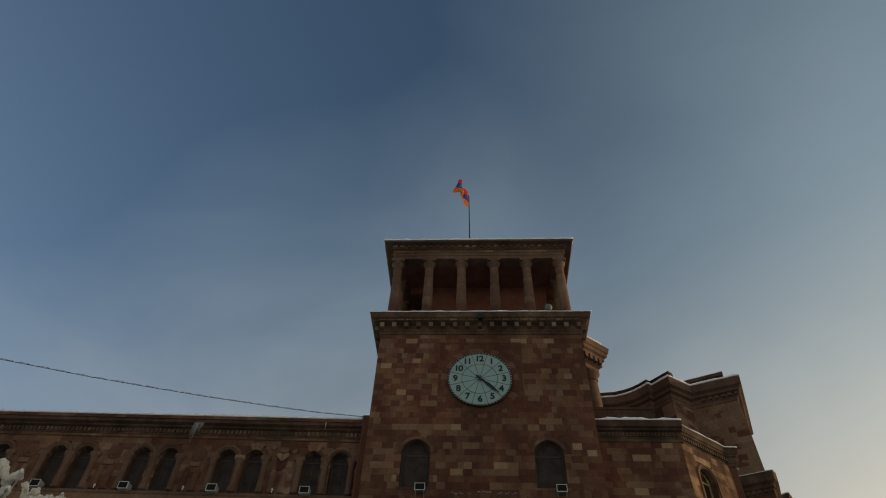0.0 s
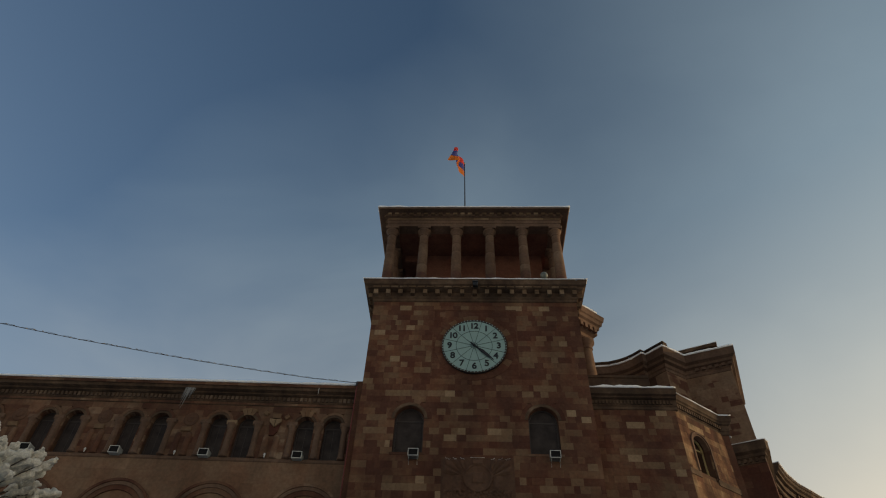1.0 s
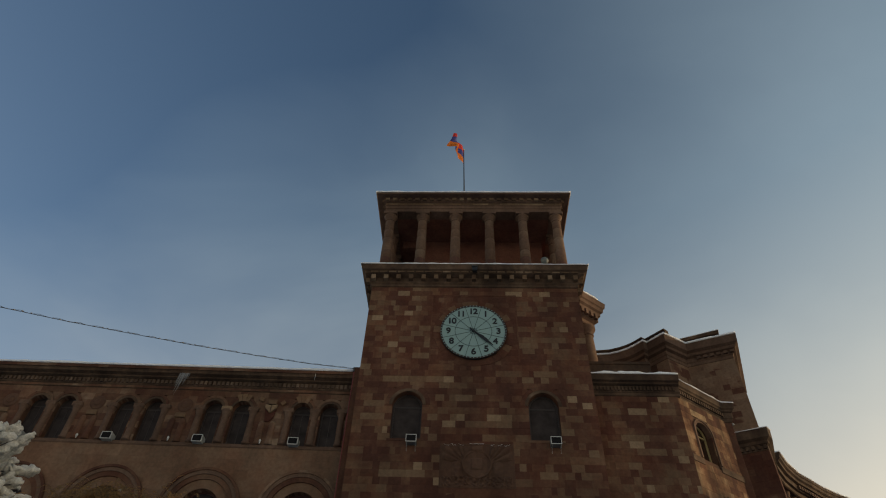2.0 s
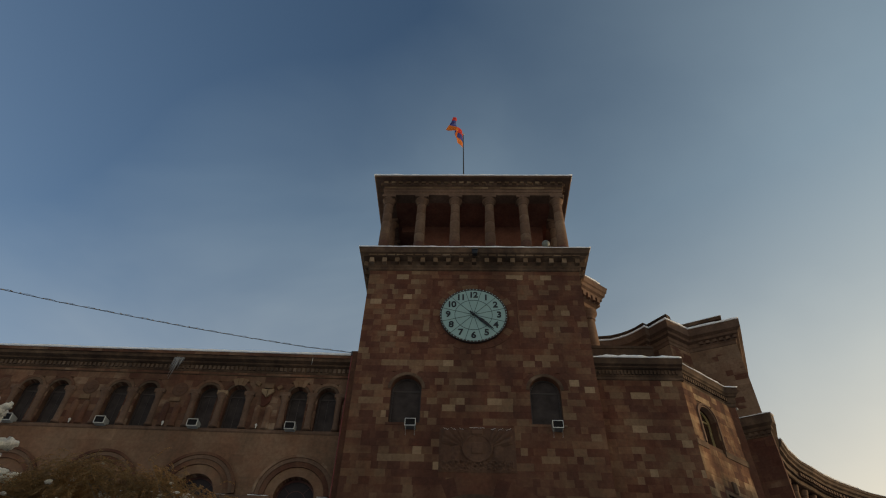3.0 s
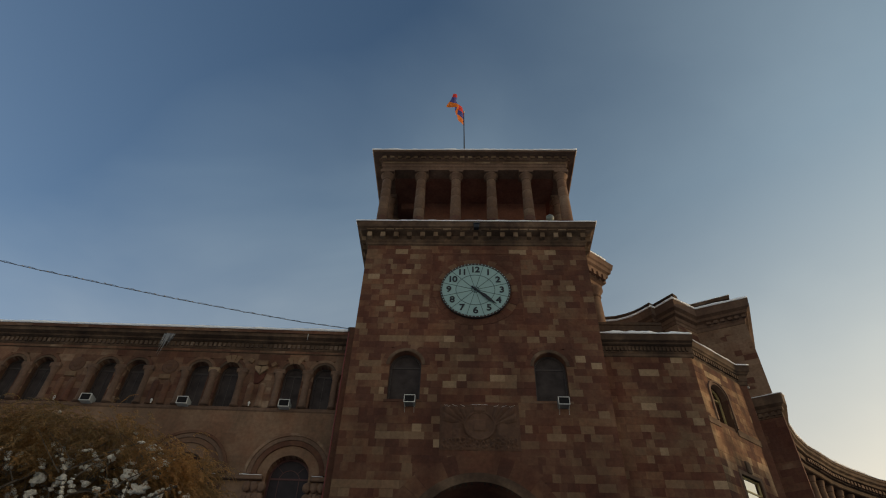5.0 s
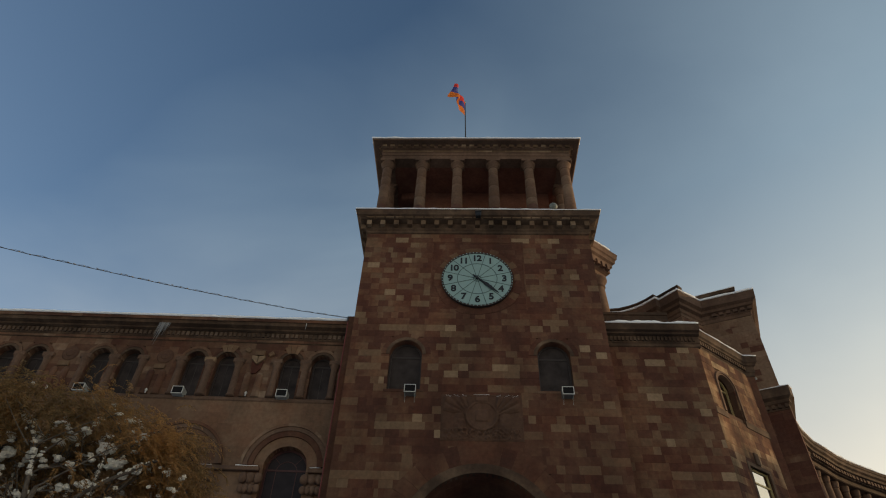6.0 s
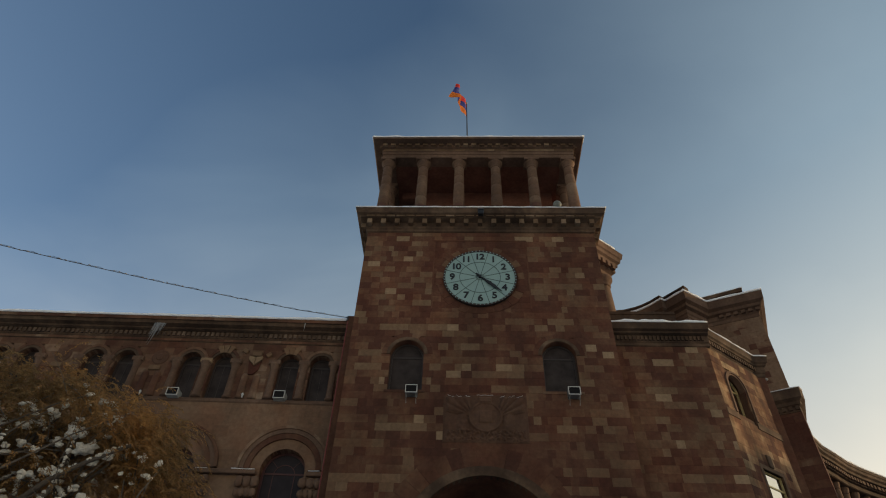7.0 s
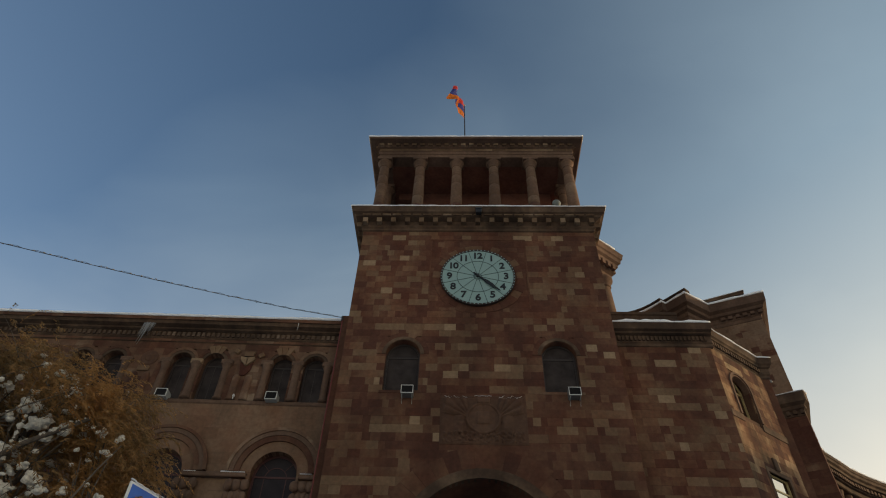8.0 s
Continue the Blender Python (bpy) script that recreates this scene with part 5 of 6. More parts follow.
# ---- trees ----
def leaf_material(name, stops):
    m, n, l, b = material(name)
    g = n.new("ShaderNodeNewGeometry")
    r = ramp_of(n, stops)
    blotch = add(n, "ShaderNodeTexNoise", Scale=0.9, Detail=3.0)
    l.new(g.outputs["Position"], blotch.inputs["Vector"])
    mixed = n.new("ShaderNodeMath")
    mixed.operation = "MULTIPLY_ADD"
    l.new(g.outputs["Random Per Island"], mixed.inputs[0])
    mixed.inputs[1].default_value = 0.45
    shift = add(n, "ShaderNodeMapRange", **{"From Min": 0.32, "From Max": 0.66, "To Min": -0.1, "To Max": 0.6})
    l.new(blotch.outputs["Fac"], shift.inputs["Value"])
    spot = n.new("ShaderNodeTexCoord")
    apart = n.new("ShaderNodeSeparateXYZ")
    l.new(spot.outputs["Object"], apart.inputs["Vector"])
    # the leaf tone also runs brighter and more orange from -x to +x
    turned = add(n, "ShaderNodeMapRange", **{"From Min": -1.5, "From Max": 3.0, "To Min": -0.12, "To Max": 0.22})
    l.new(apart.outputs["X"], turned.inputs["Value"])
    tone_shift = n.new("ShaderNodeMath")
    l.new(shift.outputs["Result"], tone_shift.inputs[0])
    l.new(turned.outputs["Result"], tone_shift.inputs[1])
    l.new(tone_shift.outputs["Value"], mixed.inputs[2])
    l.new(mixed.outputs["Value"], r.inputs["Fac"])
    l.new(r.outputs["Color"], b.inputs["Base Color"])
    b.inputs["Roughness"].default_value = 0.75
    glow = n.new("ShaderNodeBsdfTranslucent")
    l.new(r.outputs["Color"], glow.inputs["Color"])
    mix = add(n, "ShaderNodeMixShader", Fac=0.48)
    l.new(b.outputs["BSDF"], mix.inputs[1])
    l.new(glow.outputs["BSDF"], mix.inputs[2])
    l.new(mix.outputs["Shader"], n["Material Output"].inputs["Surface"])
    return m


m_bark = plain("bark", (0.115, 0.088, 0.066), 0.9, vary=0.4, scale=14.0, relief=0.6)
m_leaf = leaf_material("autumn_leaves", [(0.0, (0.215, 0.135, 0.058)), (0.3, (0.28, 0.16, 0.064)), (0.6, (0.355, 0.183, 0.066)), (1.0, (0.49, 0.232, 0.072))])


def limb(bm, rnd, start, way, length, radius, depth, tips):
    """A crooked limb that forks; its ends are kept for the leaves."""
    pts, p, d = [start.copy()], start.copy(), way.normalized()
    steps = 6
    for i in range(steps):
        d = (d + Vector((rnd.uniform(-0.22, 0.22), rnd.uniform(-0.22, 0.22), rnd.uniform(-0.12, 0.14)))).normalized()
        p = p + d * (length / steps)
        pts.append(p.copy())
    tube(bm, pts, [radius * (1 - 0.6 * i / steps) for i in range(steps + 1)], 7)
    tips.append((pts, radius, depth))
    if depth > 0:
        for k in range(rnd.choice((2, 3, 3))):
            q = pts[rnd.randint(2, steps)]
            turn = Vector((rnd.uniform(-1, 1), rnd.uniform(-1, 1), rnd.uniform(-0.25, 0.7)))
            limb(bm, rnd, q, (d * 0.6 + turn * 0.8), length * rnd.uniform(0.55, 0.75), radius * 0.5, depth - 1, tips)


rnd = random.Random(41)
tree = thing("autumn_tree", pose(-7.3, 14.9, 0), "brown-leaved tree with lumps of snow caught on its branches", "tree")
bm = bmesh.new()
tube(bm, [(0, 0, 0), (0.05, 0.02, 1.2), (0.0, -0.05, 2.4), (0.08, 0.0, 3.1)], [0.24, 0.2, 0.18, 0.15], 12)
part("trunk", bm, m_bark, tree, smooth=True)
tips, bm = [], bmesh.new()
for k in range(9):
    a = 2 * math.pi * k / 9 + rnd.uniform(-0.2, 0.2)
    limb(bm, rnd, Vector((0.05, 0, 2.5 + 0.07 * k)), Vector((math.cos(a), 0.6 * math.sin(a), rnd.uniform(0.9, 1.7))), rnd.uniform(2.3, 3.0), 0.075, 2, tips)
part("limbs", bm, m_bark, tree, smooth=True)


def in_crown(p, grow=1.0):
    # fuller shoulders than an egg, flattened towards the street
    lumpy = 1 + 0.13 * noise.noise(p * 0.9) + 0.1 * noise.noise(p * 2.3)
    k = 2.9
    return abs((p.x - 0.03 + 0.12 * (p.z - 5.2)) / (2.75 * grow)) ** k + abs(p.y / (1.1 * grow)) ** k + abs((p.z - 4.85) / (1.82 * grow)) ** k < lumpy ** k


def open_boughs(p):
    """The lower, inner boughs have lost most of their leaves."""
    return p.x < 1.75 + 0.9 * max(0.0, 0.2 - p.y) + 0.35 * noise.noise(p * 1.1) - 0.35 * (p.z - 5.3) and p.z < 5.85 + 0.3 * noise.noise(p * 1.3)


# the larger clods: (along, height, size)
CLODS = [(-0.21, 6.89, 0.05), (-0.09, 6.03, 0.11), (0.31, 6.0, 0.1), (0.66, 5.96, 0.13), (-0.06, 5.73, 0.15), (0.3, 5.75, 0.12), (0.53, 5.66, 0.08), (1.35, 5.82, 0.13), (1.6, 5.6, 0.12), (1.19, 5.73, 0.07), (0.83, 6.05, 0.06), (0.96, 6.14, 0.08), (0.73, 5.68, 0.09), (0.92, 5.6, 0.08), (1.92, 5.52, 0.08), (1.76, 5.43, 0.06), (1.0, 5.27, 0.13), (1.23, 5.32, 0.1), (2.37, 5.5, 0.05), (2.58, 5.45, 0.06), (2.5, 5.28, 0.07), (0.39, 5.17, 0.1), (-0.02, 5.5, 0.14), (-0.15, 6.4, 0.06), (1.35, 6.04, 0.05), (1.56, 6.29, 0.085), (1.64, 6.1, 0.045), (0.6, 4.9, 0.12), (1.5, 4.85, 0.09), (0.2, 4.6, 0.12), (-0.6, 5.9, 0.12), (-0.7, 5.3, 0.14)]
LOW_CLODS = [(1.21, 5.67, 0.08), (1.56, 4.84, 0.13), (1.85, 4.94, 0.13), (1.99, 4.84, 0.1), (1.67, 5.1, 0.08), (1.71, 5.28, 0.06), (2.21, 4.83, 0.08), (2.64, 4.78, 0.07), (2.44, 4.92, 0.05), (2.36, 5.18, 0.05), (2.19, 5.14, 0.05), (1.96, 5.58, 0.06), (2.25, 5.58, 0.04), (1.35, 5.29, 0.1), (1.66, 5.72, 0.05), (2.18, 5.3, 0.05), (1.74, 4.7, 0.1)]


def laden(p):
    """Boughs bent under a big clod carry few leaves."""
    return p.y < 0.2 and any((p.x - x) ** 2 + (p.z - z) ** 2 < 0.1 for x, z, r in CLODS if r > 0.07)


verts, faces = [], []
nrnd = random.Random(43)
clusters = []
while len(clusters) < 1750:
    p = Vector((nrnd.uniform(-3.5, 3.5), nrnd.uniform(-1.6, 1.6), nrnd.uniform(2.8, 7.5)))
    if not in_crown(p) or (in_crown(p, 0.68) and nrnd.random() > 0.3):
        continue
    keep = (0.075 if p.y < 0.25 else 0.75) if open_boughs(p) else (0.55 if p.z < 5.3 and p.x < 2.5 else 1.0)
    if laden(p):
        keep *= 0.25
    if p.x > 2.3 and p.y < 0.05 and p.z < 5.1:
        continue        # cut back beside the street sign
    if nrnd.random() < keep:
        clusters.append(p)
for c in clusters:
    out = Vector((c.x, c.y, 0)).normalized()
    size = nrnd.uniform(0.75, 1.25)
    for k in range(8):
        p = c + Vector((nrnd.gauss(0, 0.15), nrnd.gauss(0, 0.15), nrnd.gauss(0, 0.12)))
        d = (out * 0.7 + Vector((nrnd.uniform(-0.8, 0.8), nrnd.uniform(-0.8, 0.8), nrnd.uniform(-0.2, 0.7)))).normalized()
        step = nrnd.uniform(0.011, 0.02)
        for j in range(22):
            # a drooping spray with narrow leaflets on both sides
            d = (d + Vector((0, 0, -0.07))).normalized()
            p = p + d * step
            side = d.cross(Vector((nrnd.uniform(-0.3, 0.3), nrnd.uniform(-0.3, 0.3), 1))).normalized() * (1 if j % 2 else -1)
            e = (d * 0.9 + side * 0.8 + Vector((0, 0, nrnd.uniform(-0.5, 0.1)))).normalized()
            w = e.cross(Vector((nrnd.uniform(-1, 1), nrnd.uniform(-1, 1), nrnd.uniform(-1, 1)))).normalized()
            ln, wd = size * nrnd.uniform(0.034, 0.066), size * nrnd.uniform(0.0045, 0.009)
            b = len(verts)
            verts += [tuple(p), tuple(p + e * ln * 0.5 + w * wd), tuple(p + e * ln), tuple(p + e * ln * 0.5 - w * wd)]
            faces.append((b, b + 1, b + 2, b + 3))
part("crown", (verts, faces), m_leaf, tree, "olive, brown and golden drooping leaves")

srnd = random.Random(47)
all_points = [q for pts, radius, depth in tips for q in pts]


def clod(x, y, z, r, seed, flat=1.0):
    """A broken clump of snow lying on twigs."""
    grow = [(Vector((x + srnd.gauss(0, 0.5) * r, y + srnd.gauss(0, 0.3) * r, z + srnd.gauss(0, 0.35) * r * flat)), r * srnd.uniform(0.4, 0.75), (srnd.uniform(0.8, 1.5), 1.0, flat * srnd.uniform(0.6, 1.0)), 3.7 * seed + j) for j in range(7)]
    lump_mesh("snow_lump", grow, m_coat, tree)


twig_bm = bmesh.new()
for k, (x, z, r) in enumerate(CLODS + LOW_CLODS):
    r *= 0.56 if x < 1.2 or k >= len(CLODS) else 0.8
    clod(x, -0.3, z, r, k)
    c = Vector((x, -0.18, z - 0.6 * r))
    near = min((q for q in all_points if q.z < z), key=lambda q: (q - c).length)
    tube(twig_bm, [near, near.lerp(c, 0.6) + Vector((0, 0, 0.05)), c], [0.014, 0.01, 0.007], 5)
# small lumps on the twig ends
shell = [c for c in clusters if c.y < 0.7 and c.z < 6.5 and (c.x < 2.0 or c.z < 5.6)]
for c in srnd.sample(shell, min(len(shell), 120)):
    near = min(all_points, key=lambda q: (q - c).length)
    tube(twig_bm, [near, near.lerp(c, 0.6) + Vector((0, 0, 0.05)), c], [0.014, 0.01, 0.007], 5)
    lump_mesh("snow_lump", [(c, srnd.choice((0.02, 0.03, 0.04, 0.055)), (srnd.uniform(0.8, 1.8), srnd.uniform(0.7, 1.5), srnd.uniform(0.5, 1.0)), srnd.uniform(0, 90))], m_coat, tree)
# bare twigs crossing the open part, some with a ridge of snow on top
ridges = []
for k in range(330):
    p = Vector((srnd.uniform(-2.6, 1.9), srnd.uniform(-0.75, 0.6), srnd.uniform(3.6, 6.2)))
    if not in_crown(p):
        continue
    d = Vector((srnd.uniform(-1, 1), srnd.uniform(-0.5, 0.5), srnd.uniform(0.1, 1.0))).normalized() * srnd.uniform(0.25, 0.75)
    bow = Vector((0, 0, srnd.uniform(-0.08, 0.08)))
    line_ = [p + d * (i / 6) + bow * math.sin(math.pi * i / 6) for i in range(7)]
    r = srnd.uniform(0.004, 0.01)
    tube(twig_bm, line_, [r * (1 - 0.1 * i) for i in range(7)], 5)
    if srnd.random() < 0.4:
        first, last = sorted(srnd.sample(range(7), 2))
        for i in range(first * 4, last * 4):
            f = i / 24
            if srnd.random() < 0.35:
                continue
            ridges.append((p + d * f + bow * math.sin(math.pi * f) + Vector((0, -0.006, r + 0.008)), srnd.uniform(0.008, 0.03), (1.8, 1.3, 0.7), srnd.uniform(0, 90)))
tagged(lump_mesh("snow_dusting", ridges, m_coat, tree), kind="stuff")
part("twig_tangle", twig_bm, m_bark, tree, kind="stuff")
# two outer boughs with snow along their tops
for bough in ([(0.9, -0.2, 4.3), (1.22, -0.22, 4.85), (1.37, -0.25, 5.19), (1.39, -0.28, 5.42), (1.39, -0.28, 5.72), (1.43, -0.25, 5.93)], [(0.9, -0.2, 4.9), (1.3, -0.3, 5.2), (1.6, -0.35, 5.36), (1.92, -0.35, 5.52), (2.2, -0.35, 5.66)]):
    part("bough", tube(bmesh.new(), bough, [0.04 - 0.005 * i for i in range(len(bough))], 7), m_bark, tree, smooth=True)
    line_ = [Vector(q) for q in bough]
    pieces_ = []
    for qa, qb in zip(line_[1:], line_[2:]):
        for i in range(10):
            if srnd.random() < 0.45:
                continue
            pieces_.append((qa.lerp(qb, i / 10) + Vector((0, -0.02, 0.02)), srnd.uniform(0.006, 0.032), (1.2, 1.0, 1.1), srnd.uniform(0, 90)))
    tagged(lump_mesh("bough_snow", pieces_, m_coat, tree), kind="stuff")
# crusts of snow on the thinner limbs in the open part of the crown
crust = []
for pts, radius, depth in tips:
    if depth < 2:
        for qa, qb in zip(pts[1:], pts[2:]):
            if qa.y < 0.6 and qa.z < 6.2 and in_crown(qa) and srnd.random() < 0.4:
                for i in range(9):
                    if srnd.random() < 0.35:
                        continue
                    crust.append((qa.lerp(qb, i / 9) + Vector((0, -0.01, 0.02)), srnd.uniform(0.014, 0.034), (1.6, 1.4, 0.9), srnd.uniform(0, 90)))
tagged(lump_mesh("limb_snow", crust, m_coat, tree), kind="stuff")

srnd = random.Random(53)
snowy = thing("snowy_tree", pose(-11.0, 13.4, 0), "tree with branch tips thickly coated in snow", "tree")
bm = bmesh.new()
tube(bm, [(0, 0, 0), (0.03, 0.05, 2), (-0.04, 0, 4.5), (0, 0, 6.4)], [0.2, 0.17, 0.12, 0.06], 12)
part("trunk", bm, m_bark, snowy, smooth=True)
twigs = bmesh.new()
coat_v, coat_f = [], []


def snow_finger(pts, radius, seed):
    """A fat uneven sleeve of snow round a twig, tapering to its tip."""
    sides, base = 12, len(coat_v)
    last = len(pts) - 1
    for i, p in enumerate(pts):
        d = (pts[min(i + 1, last)] - pts[max(i - 1, 0)]).normalized()
        u = d.orthogonal().normalized()
        v = d.cross(u)
        swell = (0.4, 0.8, 0.95, 0.9, 1.0, 1.1, 1.12, 1.0, 0.55)[round(8 * i / last)]
        for k in range(sides):
            n = u * math.cos(2 * math.pi * k / sides) + v * math.sin(2 * math.pi * k / sides)
            r = radius * swell * (1 + 0.7 * noise.noise(p * 5.5 + n * 0.9 + Vector((seed, 0, 0))) + 0.5 * noise.noise(p * 17.0 + n * 2.6))
            coat_v.append(tuple(p + n * r + Vector((0, 0, 0.25 * radius))))
    for i in range(last):
        for k in range(sides):
            j = (k + 1) % sides
            coat_f.append((base + i * sides + k, base + i * sides + j, base + (i + 1) * sides + j, base + (i + 1) * sides + k))
    coat_f.append(tuple(base + k for k in range(sides))[::-1])
    coat_f.append(tuple(base + last * sides + k for k in range(sides)))


for k in range(140):
    z = 4.3 + 2.95 * (k / 140) + srnd.uniform(-0.2, 0.2)
    a = srnd.uniform(0, 2 * math.pi)
    reach = (2.3 - 1.2 * max(0, (z - 6.3) / 1.6)) * srnd.uniform(0.65, 1.08)
    start = Vector((0.05 * math.cos(a), 0.05 * math.sin(a), min(6.3, z - 0.5)))
    tip = Vector((reach * math.cos(a), reach * math.sin(a), z + srnd.uniform(0.35, 0.75)))
    mid = start.lerp(tip, 0.6) + Vector((0, 0, 0.1))
    tube(twigs, [start, mid, tip], [0.03, 0.02, 0.008], 5)
    bend = Vector((srnd.uniform(-0.1, 0.1), srnd.uniform(-0.1, 0.1), srnd.uniform(0, 0.12)))
    snow_finger([mid.lerp(tip, i / 16) + bend * math.sin(math.pi * i / 16) for i in range(17)], srnd.uniform(0.06, 0.1), k)
    for sgn in (-1, 1):
        if srnd.random() < 0.6:
            out = mid.lerp(tip, 0.4)
            end = out + Vector((-math.sin(a) * sgn, math.cos(a) * sgn, srnd.uniform(0.3, 0.9))) * srnd.uniform(0.2, 0.42) + (tip - mid) * 0.3
            tube(twigs, [out, end], [0.015, 0.006], 5)
            snow_finger([out.lerp(end, i / 16) for i in range(17)], srnd.uniform(0.05, 0.08), k + 0.5)
part("branches", twigs, m_bark, snowy, kind="stuff")
part("snow_coat", (coat_v, coat_f), m_coat, snowy, "thick uneven snow on every branch tip", smooth=True)

# ---- dressed stones, piece by piece ----
M0 = Matrix.Identity(4)
# stones that stand out on the tower front and on the corner block: (middle, height, width)
PALE_TOWER = [(4.69, 29.38, 0.7), (2.64, 29.36, 1.09), (-4.69, 29.33, 0.78), (-4.26, 27.65, 0.55), (-6.26, 27.25, 0.71), (5.67, 26.49, 0.5), (-5.09, 25.18, 0.62), (-1.5, 22.67, 0.53), (5.61, 21.43, 0.54), (6.43, 20.62, 0.56), (1.08, 20.18, 0.79), (-0.79, 20.05, 0.42), (-1.46, 19.36, 0.73), (-5.02, 19.33, 0.26), (-3.06, 17.18, 0.47), (-2.04, 16.3, 0.32)]
TAN_UPPER = [(-3.84, 29.74, 0.57), (-0.68, 29.38, 0.53), (4.22, 28.94, 0.66), (-3.87, 28.9, 0.52), (6.04, 28.57, 0.37), (-5.33, 28.5, 0.28), (-3.62, 28.13, 0.38), (-5.1, 28.06, 0.38), (-6.62, 27.76, 0.27), (5.44, 26.89, 0.77), (4.3, 26.88, 0.67), (-5.29, 26.85, 0.6), (-3.12, 26.43, 0.77), (6.57, 25.25, 0.52), (-2.91, 25.21, 0.46), (5, 24.85, 0.42), (3.1, 24.82, 0.74), (-4.47, 24.39, 0.42), (-3.23, 24.32, 1.16), (4.52, 23.7, 0.31), (-6.56, 23.5, 0.51), (-6.42, 23.03, 0.47), (4.22, 22.71, 1.39), (3.15, 22.7, 0.68), (-2.33, 22.69, 1), (-4.32, 22.66, 0.75), (-5.09, 22.65, 0.72)]
TAN_LOWER = [(4.15, 22.3, 0.46), (-1.78, 21.87, 0.61), (-2.02, 21.42, 0.51), (-0.62, 21.4, 0.97), (-5.8, 20.95, 1.21), (-5.48, 20.18, 0.71), (-6.18, 20.17, 0.65), (-2.4, 20.09, 0.56), (-1.21, 19.87, 0.38), (1.68, 19.82, 0.85), (1.64, 19.41, 0.87), (-2.68, 19.34, 0.23), (5.24, 19.01, 0.51), (0.76, 18.9, 0.69), (-5.13, 18.86, 0.52), (6.4, 18.07, 0.55), (2.28, 18.06, 0.28), (-2.17, 17.5, 0.34), (5.45, 17.24, 0.68), (2.54, 17.19, 0.36), (-3.14, 16.78, 0.96), (-4, 16.76, 0.69), (-4.74, 16.75, 0.74), (3.88, 16.61, 0.94), (-4.89, 15.89, 0.54), (0.6, 15.79, 1.12), (-0.44, 15.78, 0.91), (-1.32, 15.76, 0.77), (5.01, 14.66, 0.98), (-6.32, 14.29, 1.2), (-5.11, 14.27, 1.14), (-4.12, 14.26, 0.78), (4.5, 13.78, 0.83), (-4.3, 13.73, 0.65), (-6.28, 13.69, 0.51), (5.96, 13.44, 0.27), (-4.7, 13.31, 0.2)]
BROWN_UPPER = [(3.14, 28.54, 0.83), (-6.17, 28.48, 0.42), (4.46, 28.13, 0.65), (3.47, 28.12, 0.58), (-5.75, 27.63, 0.38), (3.03, 27.41, 0.68), (5.14, 26.49, 0.5), (4.16, 26.47, 0.6), (2.99, 26.28, 0.73), (-6, 26.17, 0.68), (-3.62, 25.89, 0.77), (4.92, 25.56, 1.53), (-4.26, 25.23, 0.92), (-5.59, 24.75, 0.58), (3.33, 24.45, 0.74), (-5.06, 23.93, 0.64), (2.3, 22.84, 0.99), (5.78, 22.7, 0.77), (-3.39, 22.68, 1.06), (0.43, 21.79, 0.7), (1.72, 20.9, 0.59), (5.13, 20.67, 0.42), (-1.81, 20.52, 0.59), (5.84, 20.02, 0.47)]
BROWN_LOWER = [(0.64, 19.66, 1.16), (-0.24, 19.48, 0.59), (-6.62, 19.37, 0.59), (-5.38, 19.22, 0.43), (-2.34, 18.88, 0.49), (2.57, 18.7, 0.65), (-6.49, 18.05, 0.82), (3.94, 17.22, 0.41), (-2.52, 17.19, 0.55), (5.83, 16.6, 0.54), (4.98, 16.43, 0.48), (2.52, 16.38, 0.95), (-5.99, 15.93, 0.68), (-6.24, 15.49, 0.59), (5.88, 15.12, 0.52), (-3.41, 15.04, 0.5), (3.68, 14.59, 0.39), (5.98, 14.31, 0.82), (-3.28, 14.25, 0.86), (3.52, 13.64, 0.5), (-3.2, 13.57, 0.53)]
PALE_BLOCK = [(-0.86, 22.13, 0.65), (-2.55, 21.25, 1.07), (-2.97, 19.16, 0.79), (-0.55, 18.33, 0.57), (-0.05, 16.71, 0.33), (-2.7, 16.65, 0.41), (-0.41, 14.98, 0.53)]
TAN_BLOCK = [(-1.37, 21.68, 0.52), (-1.21, 21.28, 0.51), (-2.59, 19.64, 0.79), (-3.39, 19.63, 0.77), (-0.76, 18.84, 0.66), (-1.84, 18.76, 0.89), (-3.28, 17.9, 0.71), (-0.86, 16.69, 0.33), (-3.46, 16.2, 0.36), (-1.3, 15.84, 0.33), (-2.54, 14.96, 0.93), (-5.68, 14.01, 0.26)]
BROWN_BLOCK = [(-0.53, 21.73, 0.46), (-3.92, 21.27, 0.76), (-1.64, 20.84, 0.45), (-4.23, 19.08, 0.7), (-2.68, 18.74, 0.72), (-1.29, 17.38, 0.7), (-2.83, 17.34, 0.7), (-3.89, 16.57, 0.55), (-0.58, 16.28, 0.46), (-5.1, 15.3, 0.86), (-1.6, 14.98, 0.9), (-3.72, 14.05, 0.79)]
TOWER_MARKS = [(m_light_block, PALE_TOWER), (m_tan_block, TAN_UPPER + TAN_LOWER), (m_mid_block, BROWN_UPPER + BROWN_LOWER)]
BLOCK_MARKS = [(m_light_block, PALE_BLOCK), (m_tan_block, TAN_BLOCK), (m_mid_block, BROWN_BLOCK)]
TM = pose(0, TY, 0)
PANEL = (-2.7, 2.7, 23.83, 29.02)
keep_clear = tower_holes + [(-1.9, 2.1, 15.88, 18.36), (-1.35, 1.35, 24.6, 27.3)]
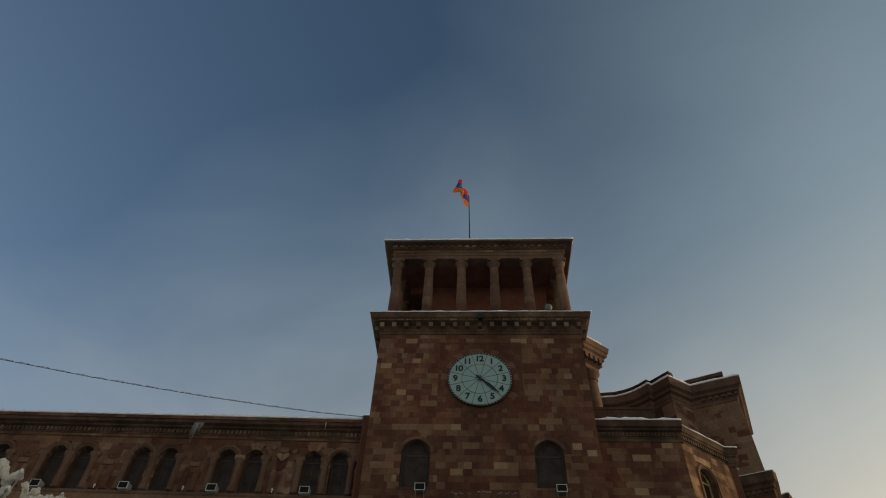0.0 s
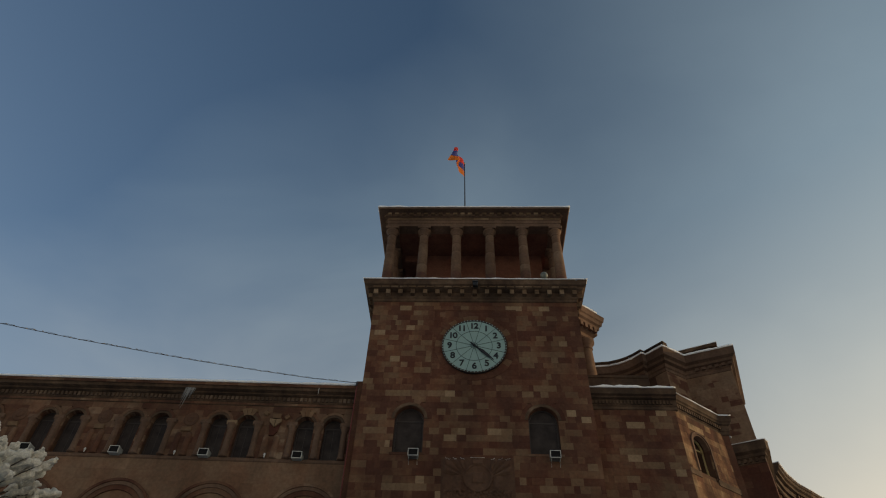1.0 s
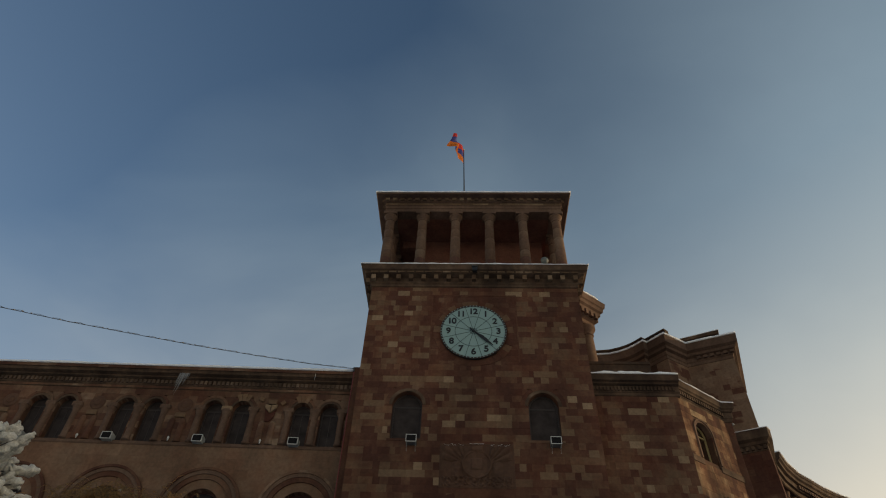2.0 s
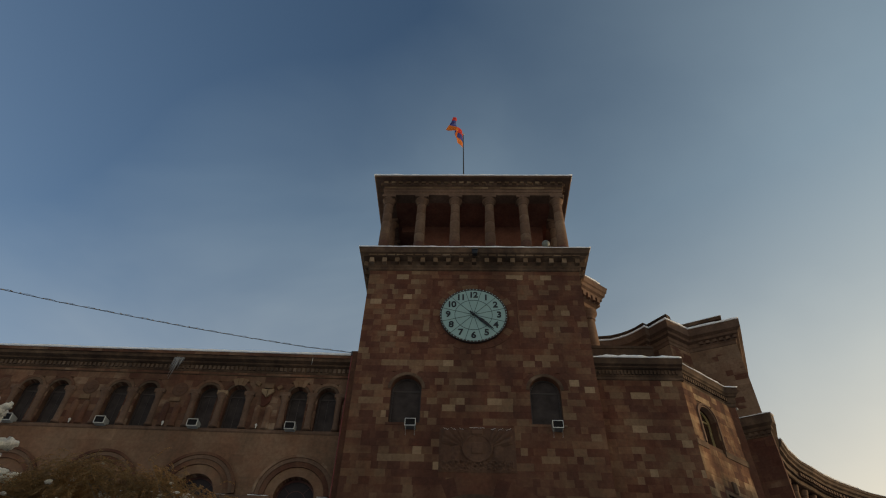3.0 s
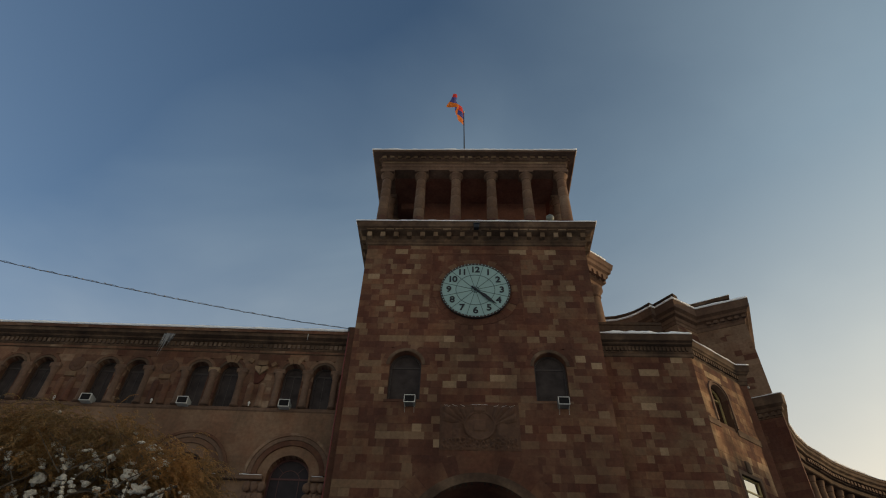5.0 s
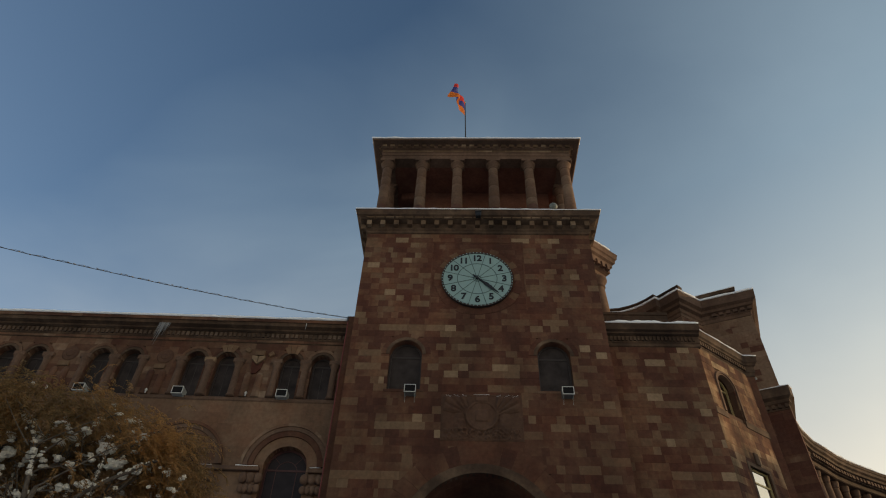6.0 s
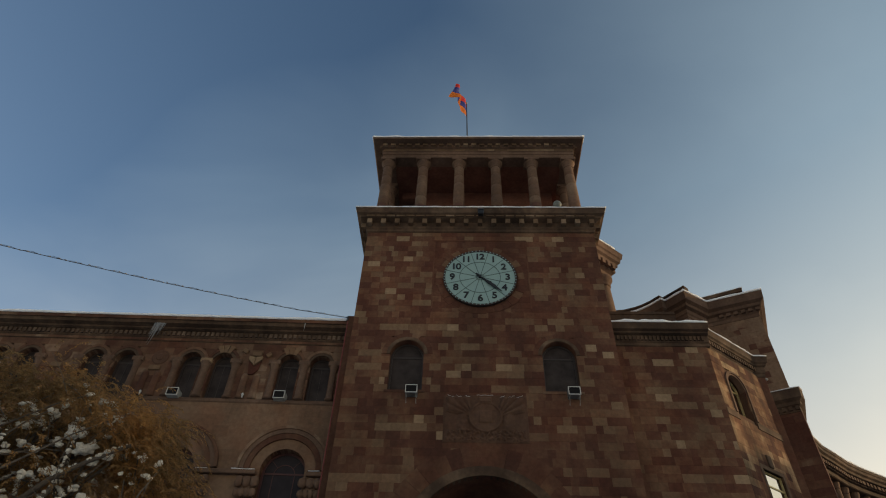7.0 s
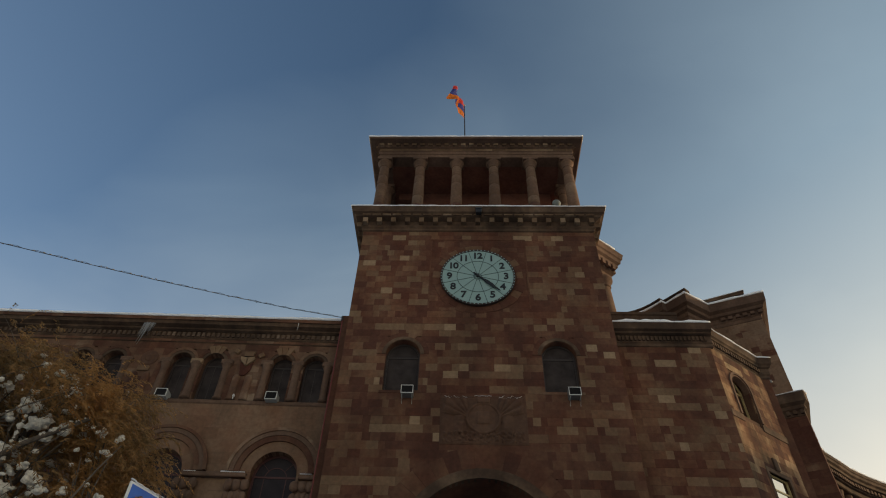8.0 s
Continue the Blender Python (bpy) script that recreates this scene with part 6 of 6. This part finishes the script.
courses(wall_front, TM, -TX, TX, 11.0, 29.75, 0.42, (0.3, 0.38, 0.46, 0.56, 0.68, 0.85), keep_clear + [PANEL], lambda s, z: 14.2 < z < 22.3 and abs(s) < 5.6, m_block, m_blocks, 7, tall=0.04, marks=TOWER_MARKS)
courses(wall_front, pose(0, TY + 0.006, 0), PANEL[0], PANEL[1], 23.41, PANEL[3], 0.42, (0.36, 0.46, 0.56, 0.68), keep_clear, lambda s, z: False, m_red_block, m_red_blocks, 17)
courses(wing_wall, M0, -25.5, 0.02, 18.86, 22.3, 0.43, (0.4, 0.55, 0.7, 0.9), wing_holes, lambda s, z: s > -15, m_wing_block, m_wing_blocks, 8, tall=0.06)
courses(wing_wall, M0, -25.5, 0.02, 10.5, 18.6, 0.62, (0.8, 1.0, 1.3), wing_holes, lambda s, z: s > -12 and z > 14, m_pale_block, m_pale_blocks, 9, joint=0.002, rough=0.003, limit=200)
courses(front_b, M0, -5.2, 0.0, 10.5, 22.3, 0.42, (0.32, 0.42, 0.52, 0.64, 0.82), [], lambda s, z: z > 13, m_block, m_blocks, 10, tall=0.04, marks=BLOCK_MARKS)
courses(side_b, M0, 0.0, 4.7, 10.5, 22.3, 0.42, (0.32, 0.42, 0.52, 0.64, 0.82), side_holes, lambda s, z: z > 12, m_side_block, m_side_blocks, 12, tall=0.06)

courses(entab, pose(0, BY - 0.42 - 0.034, 0), -BX - 0.46, BX + 0.4, 39.325, 39.555, 0.23, (0.7, 0.95, 1.2, 1.5), [], lambda s, z: True, m_trim_piece, m_trim_piece, 25, depth=0.03, rough=0.004)
courses(wcorn, pose(0, -0.064, 0), -25.5, 0.4, 22.345, 22.495, 0.15, (0.5, 0.7, 0.95, 1.2), [], lambda s, z: True, m_wing_block, m_wing_blocks, 26, depth=0.03, rough=0.004)
courses(wcorn, pose(0, -0.755, 0), -25.5, 0.4, 23.29, 23.495, 0.2, (0.6, 0.9, 1.2, 1.5), [], lambda s, z: True, m_wing_block, m_wing_blocks, 27, depth=0.03, rough=0.01)


def wall_along(owner, path, out, z0, z1, course, seed, mat):
    line = offset_path(path, out, False)
    for i, (a, b) in enumerate(zip(line, line[1:])):
        d = b - a
        m = pose(a.x, a.y, 0, 0, 0, math.degrees(math.atan2(d.y, d.x)))
        courses(owner, m, 0.0, d.length, z0, z1, course, (0.5, 0.65, 0.85, 1.05), [], lambda s, z: False, mat, mat, seed + i, depth=0.06)


wall_along(far, far_path[8:], -0.69, 24.9, 31.3, 0.47, 100, m_far_blocks)
wall_along(far, far_path[:9], -0.69, 30.0, 31.3, 0.47, 120, m_far_blocks)
wall_along(far, far_low, -0.44, 10.5, 23.4, 0.47, 140, m_red_blocks)
